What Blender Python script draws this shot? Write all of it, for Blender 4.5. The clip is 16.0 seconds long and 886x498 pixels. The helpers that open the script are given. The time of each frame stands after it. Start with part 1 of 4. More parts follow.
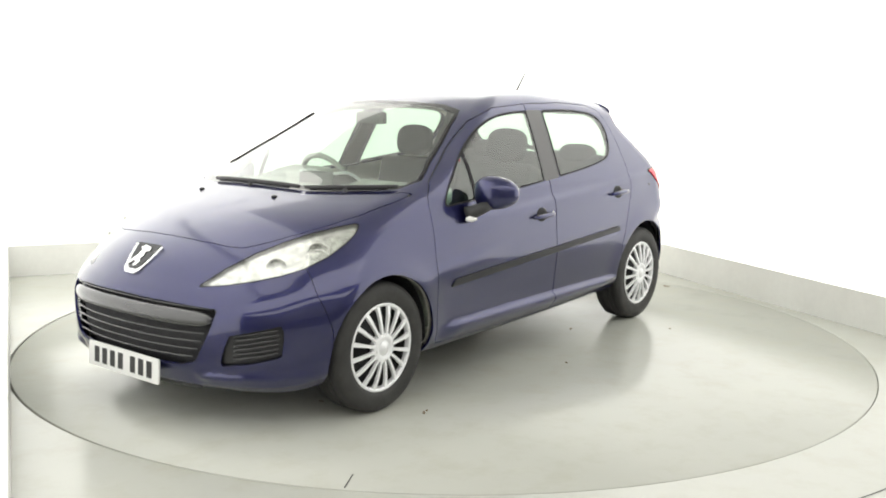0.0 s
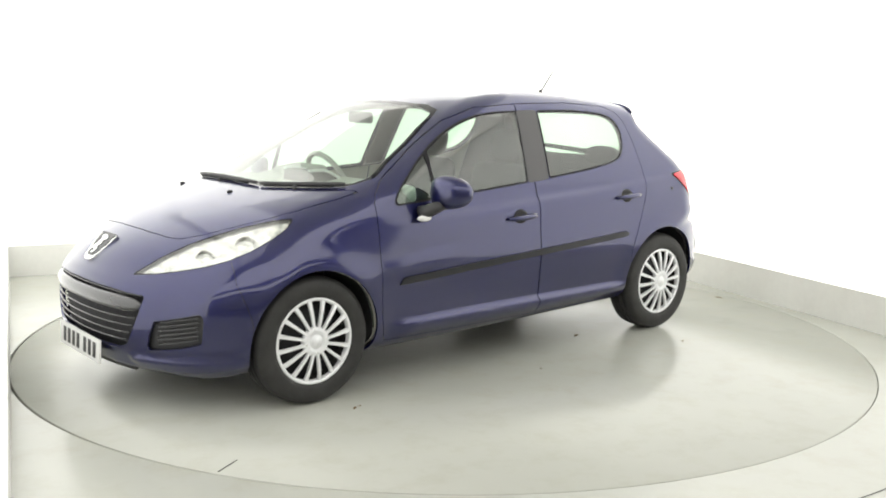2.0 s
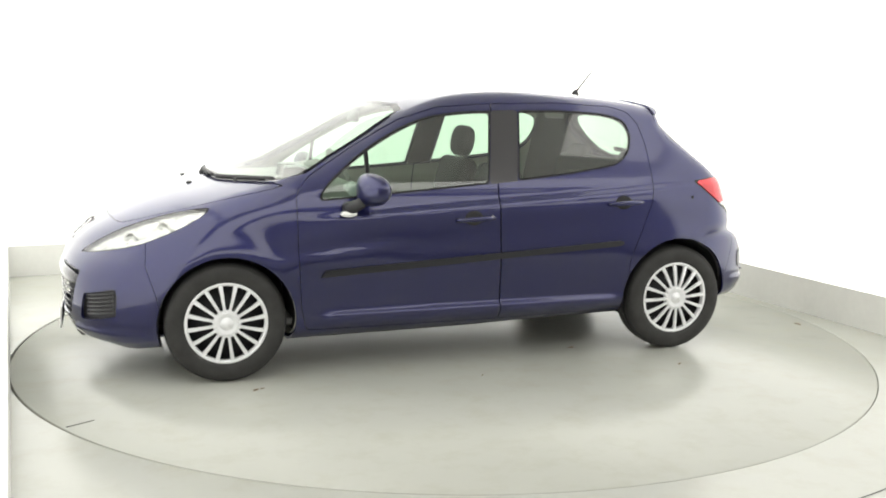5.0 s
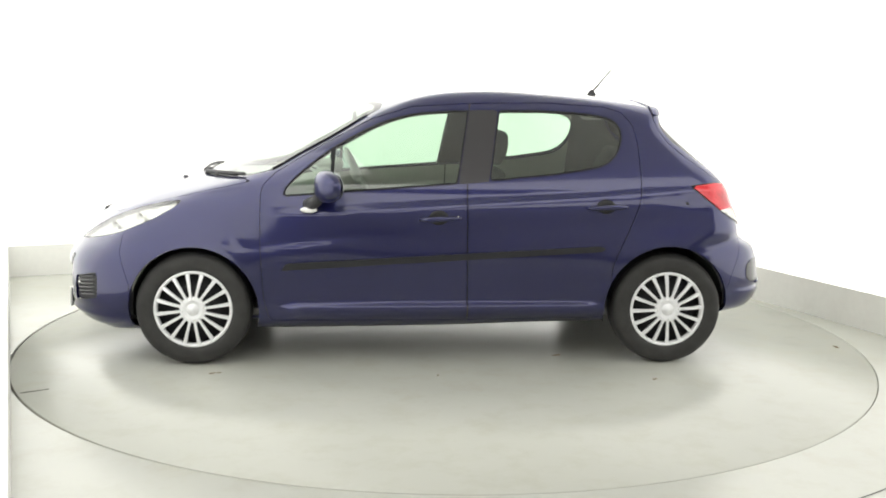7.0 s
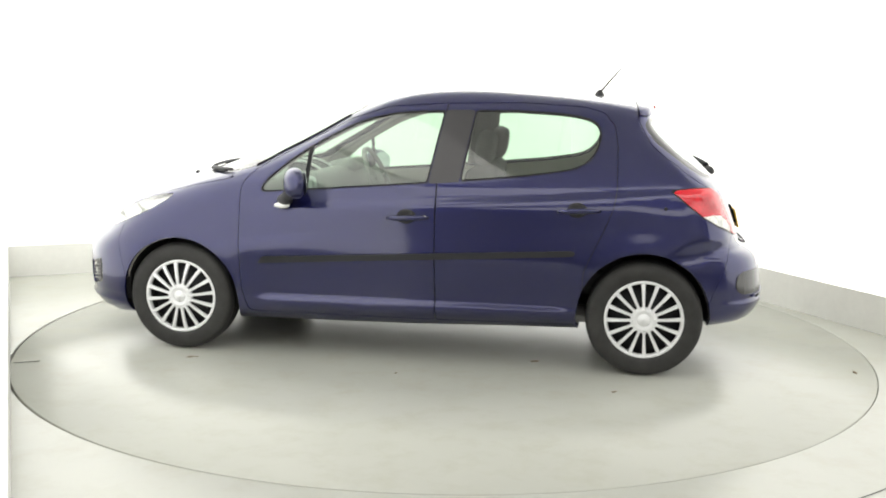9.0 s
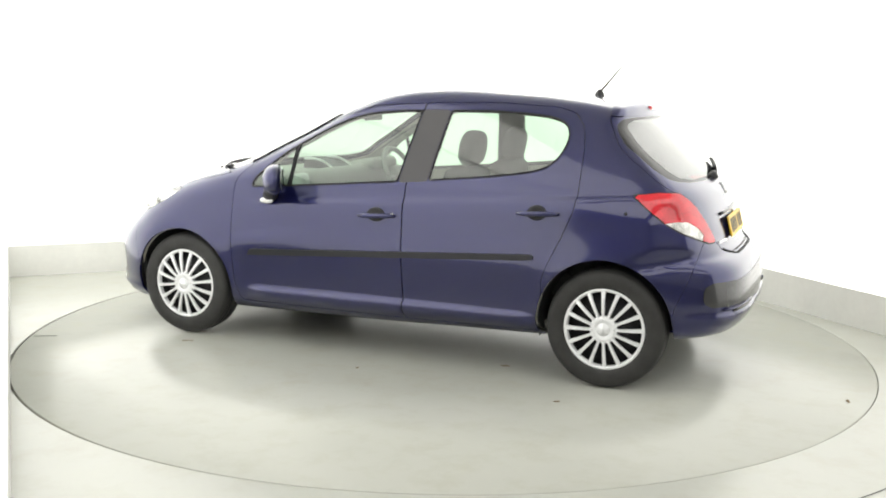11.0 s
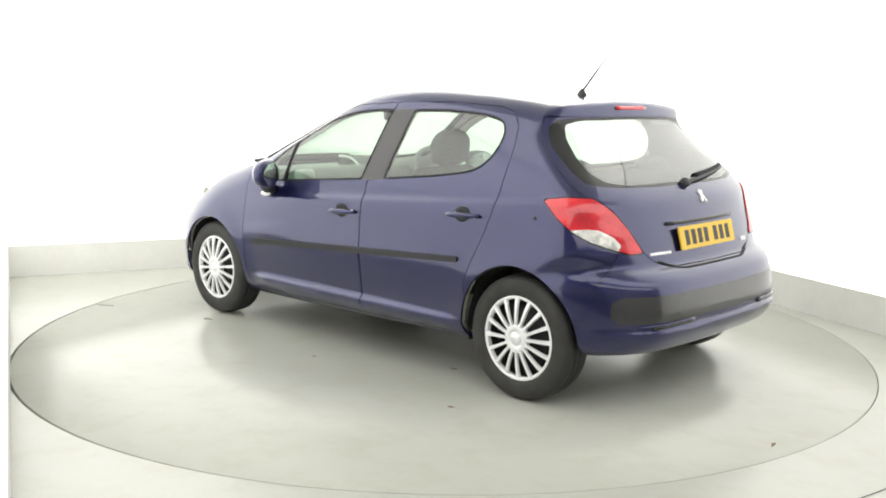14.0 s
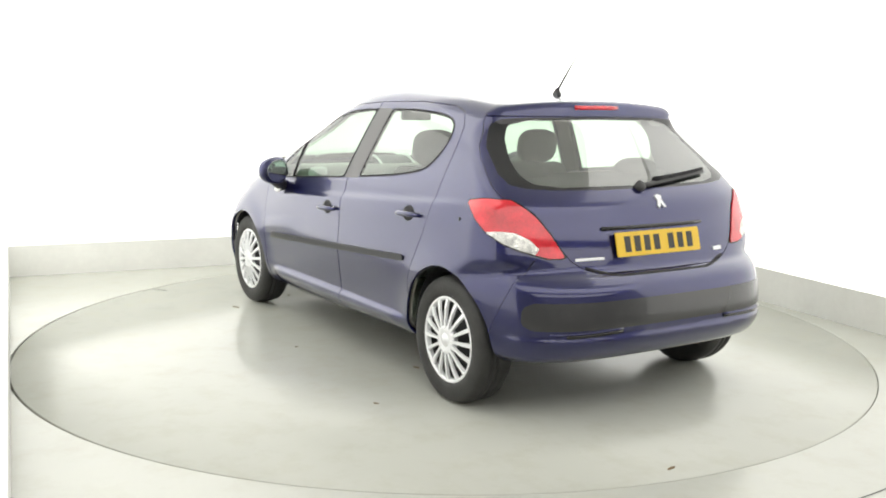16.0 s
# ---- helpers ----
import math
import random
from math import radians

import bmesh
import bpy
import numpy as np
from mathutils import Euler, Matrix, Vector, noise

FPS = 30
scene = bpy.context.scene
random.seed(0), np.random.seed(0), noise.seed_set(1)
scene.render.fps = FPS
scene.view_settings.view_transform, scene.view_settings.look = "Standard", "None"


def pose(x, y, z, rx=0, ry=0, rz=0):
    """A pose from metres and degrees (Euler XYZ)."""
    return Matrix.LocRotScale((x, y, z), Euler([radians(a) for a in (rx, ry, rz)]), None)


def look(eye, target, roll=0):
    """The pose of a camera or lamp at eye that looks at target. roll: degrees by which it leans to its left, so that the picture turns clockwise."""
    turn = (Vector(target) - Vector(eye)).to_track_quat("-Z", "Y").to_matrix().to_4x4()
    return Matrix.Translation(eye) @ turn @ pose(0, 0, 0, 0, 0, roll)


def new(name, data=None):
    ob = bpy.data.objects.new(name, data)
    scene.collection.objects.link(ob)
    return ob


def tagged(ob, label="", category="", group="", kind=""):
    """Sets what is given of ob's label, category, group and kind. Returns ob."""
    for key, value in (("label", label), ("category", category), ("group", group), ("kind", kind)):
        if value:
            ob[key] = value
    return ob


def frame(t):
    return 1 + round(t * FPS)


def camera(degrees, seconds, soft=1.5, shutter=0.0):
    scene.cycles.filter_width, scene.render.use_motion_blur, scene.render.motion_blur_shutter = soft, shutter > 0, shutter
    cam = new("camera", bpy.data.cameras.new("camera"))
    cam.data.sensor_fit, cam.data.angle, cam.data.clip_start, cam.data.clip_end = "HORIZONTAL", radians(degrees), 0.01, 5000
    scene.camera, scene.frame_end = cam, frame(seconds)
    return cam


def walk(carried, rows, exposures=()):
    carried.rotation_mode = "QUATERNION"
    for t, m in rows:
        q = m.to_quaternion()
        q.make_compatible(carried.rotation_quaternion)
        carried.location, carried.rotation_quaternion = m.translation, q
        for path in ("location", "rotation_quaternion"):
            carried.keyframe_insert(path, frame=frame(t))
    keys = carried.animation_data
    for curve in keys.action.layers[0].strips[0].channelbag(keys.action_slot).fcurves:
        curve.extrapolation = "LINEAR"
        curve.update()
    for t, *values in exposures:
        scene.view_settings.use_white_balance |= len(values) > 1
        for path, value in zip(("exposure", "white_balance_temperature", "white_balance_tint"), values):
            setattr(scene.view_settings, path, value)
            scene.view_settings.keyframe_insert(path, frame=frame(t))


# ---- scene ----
EYE = Vector((0.0, -5.7613, 1.4365))
YAW, PITCH = radians(-0.131), radians(-9.090)
AIM = EYE + Vector((math.sin(YAW) * math.cos(PITCH), math.cos(YAW) * math.cos(PITCH), math.sin(PITCH)))
cam = camera(49.395, 16.0, soft=1.9)
walk(cam, [(0, look(EYE, AIM, 0.943)), (16, look(EYE, AIM, 0.943))], exposures=[(0, 0.0), (16, 0.0)])

# ---- world and large lights ----
world = bpy.data.worlds.new("world")
scene.world = world
world.use_nodes = True
world.node_tree.nodes["Background"].inputs[0].default_value = (0.9, 0.95, 1.0, 1)
world.node_tree.nodes["Background"].inputs[1].default_value = 0.05

BOOTH_TURN = radians(24.3)
CORNER = Vector((1.192, 3.539, 0))


def booth(u, v, z=0.0):
    """A place in the booth: u metres from the back corner along the back wall to the left, v metres along the side wall towards the front."""
    a = Vector((math.cos(BOOTH_TURN), math.sin(BOOTH_TURN), 0))
    b = Vector((math.sin(BOOTH_TURN), -math.cos(BOOTH_TURN), 0))
    return CORNER - a * u + b * v + Vector((0, 0, z))


def lamp(name, u, v, z, size_u, size_v, watts, colour=(1.0, 0.98, 0.94)):
    data = bpy.data.lights.new(name, "AREA")
    data.shape, data.size, data.size_y, data.energy, data.color = "RECTANGLE", size_u, size_v, watts, colour
    ob = new(name, data)
    at = booth(u, v, z)
    ob.matrix_world = Matrix.Translation(at) @ pose(0, 0, 0, 0, 0, math.degrees(BOOTH_TURN))
    return ob


lamp("wall_top_strip_light", 2.5, 0.60, 3.05, 4.4, 0.9, 16)
lamp("wall_top_strip_light", 0.60, 3.0, 3.05, 0.9, 4.6, 16)
lamp("wall_top_strip_light", 4.38, 3.0, 3.05, 0.9, 4.6, 16)
# unseen fill panels added over the hall to brighten the near floor and car
for v in (7.2, 10.6):
    lamp("hall_fill_light", 2.7, v, 3.12, 11.0, 2.3, 160)
# ---- materials ----
def nodes_of(name):
    m = bpy.data.materials.new(name)
    m.use_nodes = True
    t = m.node_tree
    return m, t, t.nodes["Principled BSDF"]


def noise_node(t, scale, detail=4.0, rough=0.55):
    c = t.nodes.new("ShaderNodeTexCoord")
    n = t.nodes.new("ShaderNodeTexNoise")
    n.inputs["Scale"].default_value, n.inputs["Detail"].default_value, n.inputs["Roughness"].default_value = scale, detail, rough
    t.links.new(c.outputs["Object"], n.inputs["Vector"])
    return n


def ramp(t, src, stops):
    r = t.nodes.new("ShaderNodeValToRGB")
    while len(r.color_ramp.elements) < len(stops):
        r.color_ramp.elements.new(0.5)
    for e, (p, c) in zip(r.color_ramp.elements, stops):
        e.position, e.color = p, (*c, 1) if len(c) == 3 else c
    t.links.new(src, r.inputs[0])
    return r


def plain(name, colour, rough=0.5, metal=0.0, coat=0.0, vary=0.08, scale=8.0, bump=0.0, bump_scale=60.0, spec=0.5, even=False):
    """A surface with colour mottled at two scales, uneven gloss and, where asked, a fine relief."""
    m, t, b = nodes_of(name)
    big, fine = noise_node(t, scale), noise_node(t, scale * 9, 3)
    mix = t.nodes.new("ShaderNodeMath")
    mix.operation = "MULTIPLY_ADD"
    t.links.new(fine.outputs["Fac"], mix.inputs[0])
    mix.inputs[1].default_value = 0.4
    t.links.new(big.outputs["Fac"], mix.inputs[2])
    lo, hi = [c * (1 - vary) for c in colour], [min(c * (1 + vary), 1) for c in colour]
    r = ramp(t, mix.outputs[0], [(0.45, lo), (0.95, hi)])
    t.links.new(r.outputs[0], b.inputs["Base Color"])
    g = ramp(t, fine.outputs["Fac"], [(0.3, [max(rough * 0.85, 0.0)] * 3), (0.7, [min(rough * 1.15, 1)] * 3)])
    b.inputs["Roughness"].default_value = rough
    if not even:
        t.links.new(g.outputs[0], b.inputs["Roughness"])
    b.inputs["Metallic"].default_value = metal
    b.inputs["Coat Weight"].default_value = coat
    b.inputs["Coat Roughness"].default_value = 0.04
    b.inputs["Specular IOR Level"].default_value = spec
    if bump:
        n = noise_node(t, bump_scale, 5)
        k = t.nodes.new("ShaderNodeBump")
        k.inputs["Strength"].default_value, k.inputs["Distance"].default_value = bump, 0.004
        t.links.new(n.outputs["Fac"], k.inputs["Height"])
        t.links.new(k.outputs[0], b.inputs["Normal"])
    return m


def glass_like(name, tint, gloss_rough=0.0, reflect=1.0, base=0.11):
    """A thin pane: clear with a tint, and glossy by Fresnel."""
    m, t, b = nodes_of(name)
    t.nodes.remove(b)
    out = t.nodes["Material Output"]
    clear, gloss, mix = (t.nodes.new(k) for k in ("ShaderNodeBsdfTransparent", "ShaderNodeBsdfGlossy", "ShaderNodeMixShader"))
    clear.inputs[0].default_value = (*tint, 1)
    gloss.inputs["Roughness"].default_value = gloss_rough
    gloss.inputs["Color"].default_value = (reflect, reflect, reflect, 1)
    lw = t.nodes.new("ShaderNodeLayerWeight")
    lw.inputs["Blend"].default_value = 0.5
    power, scale = t.nodes.new("ShaderNodeMath"), t.nodes.new("ShaderNodeMath")
    power.operation, power.inputs[1].default_value = "POWER", 5.0
    scale.operation, scale.inputs[1].default_value, scale.inputs[2].default_value = "MULTIPLY_ADD", 1 - base, base
    t.links.new(lw.outputs["Facing"], power.inputs[0])
    t.links.new(power.outputs[0], scale.inputs[0])
    t.links.new(scale.outputs[0], mix.inputs[0])
    t.links.new(clear.outputs[0], mix.inputs[1])
    t.links.new(gloss.outputs[0], mix.inputs[2])
    t.links.new(mix.outputs[0], out.inputs[0])
    return m


# A matt white surface with emission added to brighten it.
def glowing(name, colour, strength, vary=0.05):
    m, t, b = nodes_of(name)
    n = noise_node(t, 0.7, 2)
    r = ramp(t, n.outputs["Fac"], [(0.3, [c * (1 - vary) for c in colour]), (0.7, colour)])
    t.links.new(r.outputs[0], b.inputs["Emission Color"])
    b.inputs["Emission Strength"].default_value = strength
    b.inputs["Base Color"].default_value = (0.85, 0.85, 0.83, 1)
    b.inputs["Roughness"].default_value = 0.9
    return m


def paint_blue():
    m, t, b = nodes_of("blue_metallic_paint")
    n = noise_node(t, 900, 2)
    r = ramp(t, n.outputs["Fac"], [(0.35, (0.0060, 0.0074, 0.064)), (0.7, (0.0098, 0.0119, 0.100))])
    t.links.new(r.outputs[0], b.inputs["Base Color"])
    b.inputs["Metallic"].default_value, b.inputs["Roughness"].default_value = 0.72, 0.32
    b.inputs["Coat Weight"].default_value, b.inputs["Coat Roughness"].default_value = 1.0, 0.085
    b.inputs["Coat IOR"].default_value = 1.64
    return m


PAINT = paint_blue()
GLASS = glass_like("tinted_window_glass", (0.62, 0.75, 0.64), base=0.11)
SCREEN = glass_like("windscreen_glass", (0.72, 0.82, 0.74), base=0.14)
REAR_GLASS = glass_like("rear_window_glass", (0.68, 0.79, 0.70), base=0.20)
LENS = glass_like("headlight_lens", (0.97, 0.98, 0.97))
PILLAR_TRIM = plain("satin_dark_pillar_film", (0.032, 0.030, 0.034), 0.30, coat=0.3, vary=0.03, even=True)
BLACK = plain("black_plastic", (0.032, 0.032, 0.034), 0.45, vary=0.2, bump=0.15, bump_scale=400)
GLOSS_BLACK = plain("gloss_black", (0.012, 0.012, 0.014), 0.12, even=True)
SEAL = plain("black_rubber_seal", (0.02, 0.02, 0.022), 0.6, spec=0.15)
GAP = plain("dark_panel_gap", (0.022, 0.022, 0.024), 0.8)
BAR_GREY = plain("dark_grey_bumper_plastic", (0.034, 0.034, 0.036), 0.26, coat=0.5, vary=0.06, scale=1.0, even=True)
RUBBER = plain("tyre_rubber", (0.025, 0.0245, 0.0235), 0.62, vary=0.3, scale=14, bump=0.3, bump_scale=120)
SILVER = plain("silver_wheel_plastic", (0.84, 0.85, 0.86), 0.32, metal=0.2, vary=0.05)
CHROME = plain("chrome", (0.85, 0.85, 0.86), 0.08, metal=1.0, vary=0.02)
MIRROR = plain("tinted_mirror_glass", (0.42, 0.44, 0.46), 0.06, metal=1.0, vary=0.02)
RED = plain("red_lamp_plastic", (0.66, 0.012, 0.026), 0.14, coat=0.8, vary=0.3, scale=11)
STRIP_BLACK = plain("satin_black_rubbing_strip", (0.020, 0.020, 0.023), 0.42, vary=0.08, even=True, spec=0.35)
HEAD_BOWL = plain("bright_headlight_reflector", (0.60, 0.60, 0.57), 0.20, metal=0.85, vary=0.40, scale=30, bump=1.0, bump_scale=38)
STAIN = plain("brown_dirt", (0.16, 0.11, 0.06), 0.9, vary=0.4, scale=40)
BLADE = plain("satin_black_plastic", (0.045, 0.045, 0.047), 0.22, coat=1.0, vary=0.08, scale=0.8, even=True)
LAMP_WHITE = plain("clear_lamp_plastic", (0.86, 0.85, 0.82), 0.15, coat=1.0, vary=0.2, scale=30)
TRIM_GREY = plain("grey_cabin_trim", (0.40, 0.40, 0.38), 0.7, vary=0.12, bump=0.2, bump_scale=300)
DARK_TRIM = plain("charcoal_cabin_trim", (0.07, 0.07, 0.072), 0.7, vary=0.15, bump=0.2, bump_scale=300)
PALE_TRIM = plain("pale_cabin_trim", (0.56, 0.55, 0.49), 0.7, vary=0.1, bump=0.2, bump_scale=300)
LINING = plain("light_grey_headlining", (0.42, 0.42, 0.40), 0.9, vary=0.06)
FABRIC = plain("dark_grey_seat_fabric", (0.035, 0.035, 0.037), 0.9, vary=0.25, scale=30, bump=0.4, bump_scale=500)
PLATE_W = plain("white_plate", (0.80, 0.80, 0.78), 0.35, vary=0.03)
PLATE_Y = plain("yellow_plate", (0.80, 0.52, 0.03), 0.35, vary=0.04)
INK = plain("black_ink", (0.035, 0.035, 0.035), 0.5)
# the walls are no lamps: emission stands in for strong light on them
WALL_ADDED_GLOW = glowing("white_wall_added_glow", (1.0, 0.995, 0.965), 1.08, 0.06)
PALE = plain("mid_grey_ceiling_paint", (0.58, 0.58, 0.57), 0.9, vary=0.06, scale=1.5)
KICK = plain("off_white_kickboard", (0.82, 0.82, 0.785), 0.6, vary=0.05, scale=3)
BOOTH_WHITE = plain("white_booth_ceiling", (0.84, 0.84, 0.81), 0.9, vary=0.04, scale=1.5)
HALL = plain("pale_grey_hall_paint", (0.58, 0.58, 0.57), 0.9, vary=0.1, scale=2)


def floor_paint(name, colour):
    m, t, b = nodes_of(name)
    big, mid, fine = noise_node(t, 0.9, 3), noise_node(t, 5, 6, 0.65), noise_node(t, 60, 4)
    r = ramp(t, big.outputs["Fac"], [(0.3, [c * 0.93 for c in colour]), (0.7, colour)])
    s = ramp(t, mid.outputs["Fac"], [(0.26, (0.93, 0.915, 0.875)), (0.52, (1, 1, 1))])
    mix = t.nodes.new("ShaderNodeMixRGB")
    mix.blend_type, mix.inputs[0].default_value = "MULTIPLY", 1.0
    t.links.new(r.outputs[0], mix.inputs[1])
    t.links.new(s.outputs[0], mix.inputs[2])
    t.links.new(mix.outputs[0], b.inputs["Base Color"])
    g = ramp(t, mid.outputs["Fac"], [(0.3, [0.27] * 3), (0.7, [0.20] * 3)])
    t.links.new(g.outputs[0], b.inputs["Roughness"])
    k = t.nodes.new("ShaderNodeBump")
    k.inputs["Strength"].default_value, k.inputs["Distance"].default_value = 0.05, 0.003
    t.links.new(fine.outputs["Fac"], k.inputs["Height"])
    t.links.new(k.outputs[0], b.inputs["Normal"])
    return m


CONCRETE = plain("dark_grey_hall_concrete", (0.13, 0.13, 0.125), 0.7, vary=0.2, scale=1.5)
FLOOR = floor_paint("pale_grey_floor_paint", (0.482, 0.490, 0.442))
DISC = floor_paint("pale_grey_turntable_paint", (0.482, 0.490, 0.442))
# ---- building helpers ----
AXIS_X, AXIS_Y = 0.1089, -0.1093          # from the turntable's axis to the car's own origin


def mesh_ob(name, bm, material, smooth=True):
    me = bpy.data.meshes.new(name)
    bm.to_mesh(me)
    bm.free()
    for m in material if isinstance(material, (list, tuple)) else [material]:
        me.materials.append(m)
    if smooth:
        for p in me.polygons:
            p.use_smooth = True
    return new(name, me)


def part(name, bm, material, parent, label="", smooth=True):
    ob = mesh_ob(name, bm, material, smooth)
    ob.parent = parent
    if label:
        ob["label"] = label
    return ob


def add_box(bm, cx, cy, cz, sx, sy, sz, rot=None, bevel=0.0, seg=2):
    """A box, bevelled, centred at the place given."""
    r = bmesh.ops.create_cube(bm, size=1.0)
    vs = r["verts"]
    bmesh.ops.scale(bm, vec=(sx, sy, sz), verts=vs)
    if bevel:
        es = list({e for v in vs for e in v.link_edges})
        out = bmesh.ops.bevel(bm, geom=es, offset=bevel, segments=seg, affect="EDGES", profile=0.5)
        vs = list({v for f in out["faces"] for v in f.verts} | {v for v in vs if v.is_valid})
    m = Matrix.Translation((cx, cy, cz)) @ (rot.to_4x4() if rot else Matrix.Identity(4))
    bmesh.ops.transform(bm, matrix=m, verts=vs)
    return vs


def box(*args, **kw):
    bm = bmesh.new()
    add_box(bm, *args, **kw)
    return bm


def lathe(profile, n=48, bm=None, closed=False):
    """Turn (radius, height) pairs about the z axis."""
    bm = bm or bmesh.new()
    rings = []
    for r, z in profile:
        rings.append([bm.verts.new((r * math.cos(2 * math.pi * i / n), r * math.sin(2 * math.pi * i / n), z)) for i in range(n)])
    pairs = list(zip(rings, rings[1:])) + ([(rings[-1], rings[0])] if closed else [])
    for a, b in pairs:
        for i in range(n):
            bm.faces.new((a[i], a[(i + 1) % n], b[(i + 1) % n], b[i]))
    return bm


def tube(points, radius, n=8, bm=None, taper=None):
    """A round bar along a line of points."""
    bm = bm or bmesh.new()
    pts = [Vector(p) for p in points]
    rings = []
    for i, p in enumerate(pts):
        d = (pts[min(i + 1, len(pts) - 1)] - pts[max(i - 1, 0)]).normalized()
        u = d.orthogonal().normalized()
        if i and rings:
            u = (last - d * last.dot(d)).normalized()
        last, v = u, d.cross(u)
        r = radius if taper is None else radius + (taper - radius) * i / (len(pts) - 1)
        rings.append([bm.verts.new(p + (u * math.cos(2 * math.pi * k / n) + v * math.sin(2 * math.pi * k / n)) * r) for k in range(n)])
    for a, b in zip(rings, rings[1:]):
        for k in range(n):
            bm.faces.new((a[k], a[(k + 1) % n], b[(k + 1) % n], b[k]))
    bm.faces.new(rings[0][::-1])
    bm.faces.new(rings[-1])
    return bm


# ---- the booth ----
def slab(u0, u1, v0, v1, z0, z1):
    bm = bmesh.new()
    vs = [bm.verts.new(booth(u, v, z)) for z in (z0, z1) for u, v in ((u0, v0), (u1, v0), (u1, v1), (u0, v1))]
    for f in ((0, 1, 2, 3), (4, 7, 6, 5), (0, 4, 5, 1), (1, 5, 6, 2), (2, 6, 7, 3), (3, 7, 4, 0)):
        bm.faces.new([vs[i] for i in f])
    bmesh.ops.recalc_face_normals(bm, faces=bm.faces)
    return bm


BW, BD, BH, KH = 4.98, 6.6, 3.2, 0.243       # booth width and depth, wall height, kickboard height


def setting(name, bm, material, label, category):
    return tagged(mesh_ob(name, bm, material, False), label, category, kind="structure")


# plain white walls, brightened by the emission in their material
setting("wall_back", slab(-0.15, BW + 0.15, -0.15, 0, KH, BH), WALL_ADDED_GLOW, "overexposed white back wall of the photo booth, its brightness added as glow", "wall")
setting("wall_side", slab(-0.15, 0, 0, BD, KH, BH), WALL_ADDED_GLOW, "overexposed white side wall of the photo booth, its brightness added as glow", "wall")
setting("wall_far_side", slab(BW, BW + 0.15, 0, 5.3, KH, BH), WALL_ADDED_GLOW, "white side wall of the photo booth, seen edge-on", "wall")
setting("baseboard_back", slab(-0.15, BW + 0.15, -0.15, 0.006, 0, KH - 0.002), KICK, "matt off-white kickboard under the back wall", "baseboard")
setting("baseboard_side", slab(-0.15, 0.006, 0.008, BD, 0, KH - 0.002), KICK, "matt off-white kickboard under the side wall", "baseboard")
setting("baseboard_far_side", slab(BW - 0.006, BW + 0.15, 0.008, 5.3, 0, KH - 0.002), KICK, "matt off-white kickboard at the booth's edge", "baseboard")
setting("ceiling", slab(-3.5, 9.5, -0.15, 12.5, BH, BH + 0.12), PALE, "plain grey ceiling", "ceiling")
setting("ceiling_booth", slab(0.0, BW, 0.0, 6.0, BH - 0.06, BH - 0.005), BOOTH_WHITE, "white ceiling of the photo booth", "ceiling")
setting("wall_front", slab(-3.5, 9.5, 12.4, 12.55, 0, BH), HALL, "plain pale grey wall of the hall", "wall")
setting("wall_hall_a", slab(-3.6, -3.45, -0.15, 12.4, 0, BH), HALL, "plain pale grey wall of the hall", "wall")
setting("wall_hall_b", slab(9.45, 9.6, -0.15, 12.4, 0, BH), HALL, "plain pale grey wall of the hall", "wall")
setting("wall_hall_c", slab(-3.45, -0.15, -0.15, 0, 0, BH), HALL, "plain pale grey wall of the hall", "wall")
setting("wall_hall_d", slab(BW + 0.15, 9.45, -0.15, 0, 0, BH), HALL, "plain pale grey wall of the hall", "wall")

RING = 2.4414
setting("floor_hall", slab(-3.45, 9.45, 6.62, 12.4, -0.08, 0.004), CONCRETE, "plain dark concrete floor of the hall", "floor")


def floor_sheet():
    """The floor with the round hole of the turntable in it, its rim rounded down into the gap."""
    bm = bmesh.new()
    n = 192
    rings = []
    for r, z in ((RING + 0.004, -0.06), (RING + 0.004, -0.003), (RING + 0.006, 0.0), (3.2, 0.0), (14, 0.0)):
        rings.append([bm.verts.new((-0.0045 + r * math.cos(2 * math.pi * i / n), r * math.sin(2 * math.pi * i / n), z)) for i in range(n)])
    for a, b in zip(rings, rings[1:]):
        for i in range(n):
            bm.faces.new((a[i], b[i], b[(i + 1) % n], a[(i + 1) % n]))
    return bm


setting("floor", floor_sheet(), FLOOR, "glossy pale grey painted studio floor", "floor")
arc = bmesh.new()                                # the fine curved joint line in the floor outside the turntable
rows = [[arc.verts.new((r * math.cos(radians(a)), r * math.sin(radians(a)), 0.0012)) for a in range(-75, -34, 2)] for r in (2.856, 2.862)]
for k in range(len(rows[0]) - 1):
    arc.faces.new((rows[0][k], rows[1][k], rows[1][k + 1], rows[0][k + 1]))
setting("floor_joint", arc, GAP, "thin dark joint line in the painted floor", "floor")
pit = lathe([(RING + 0.1, -0.062), (0.001, -0.062)], 96)
setting("floor_pit", pit, GAP, "dark pit under the turntable", "floor")

turntable = tagged(new("turntable"), "round pale grey painted turntable flush with the floor", "turntable")
disc = lathe([(RING - 0.004, -0.055), (RING - 0.004, -0.003), (RING - 0.006, 0.0), (1.2, 0.0), (0.001, 0.0)], 192)
part("plate", disc, DISC, turntable)
seam = box(0, 0, 0.0005, 0.13, 0.004, 0.003, rot=Matrix.Rotation(math.atan2(1.14, 2.02), 3, "Z"))
bmesh.ops.translate(seam, vec=(2.055, 1.155, 0), verts=seam.verts)
part("seam", seam, GAP, turntable, "short dark joint in the painted plate", False)

rnd = random.Random(5)


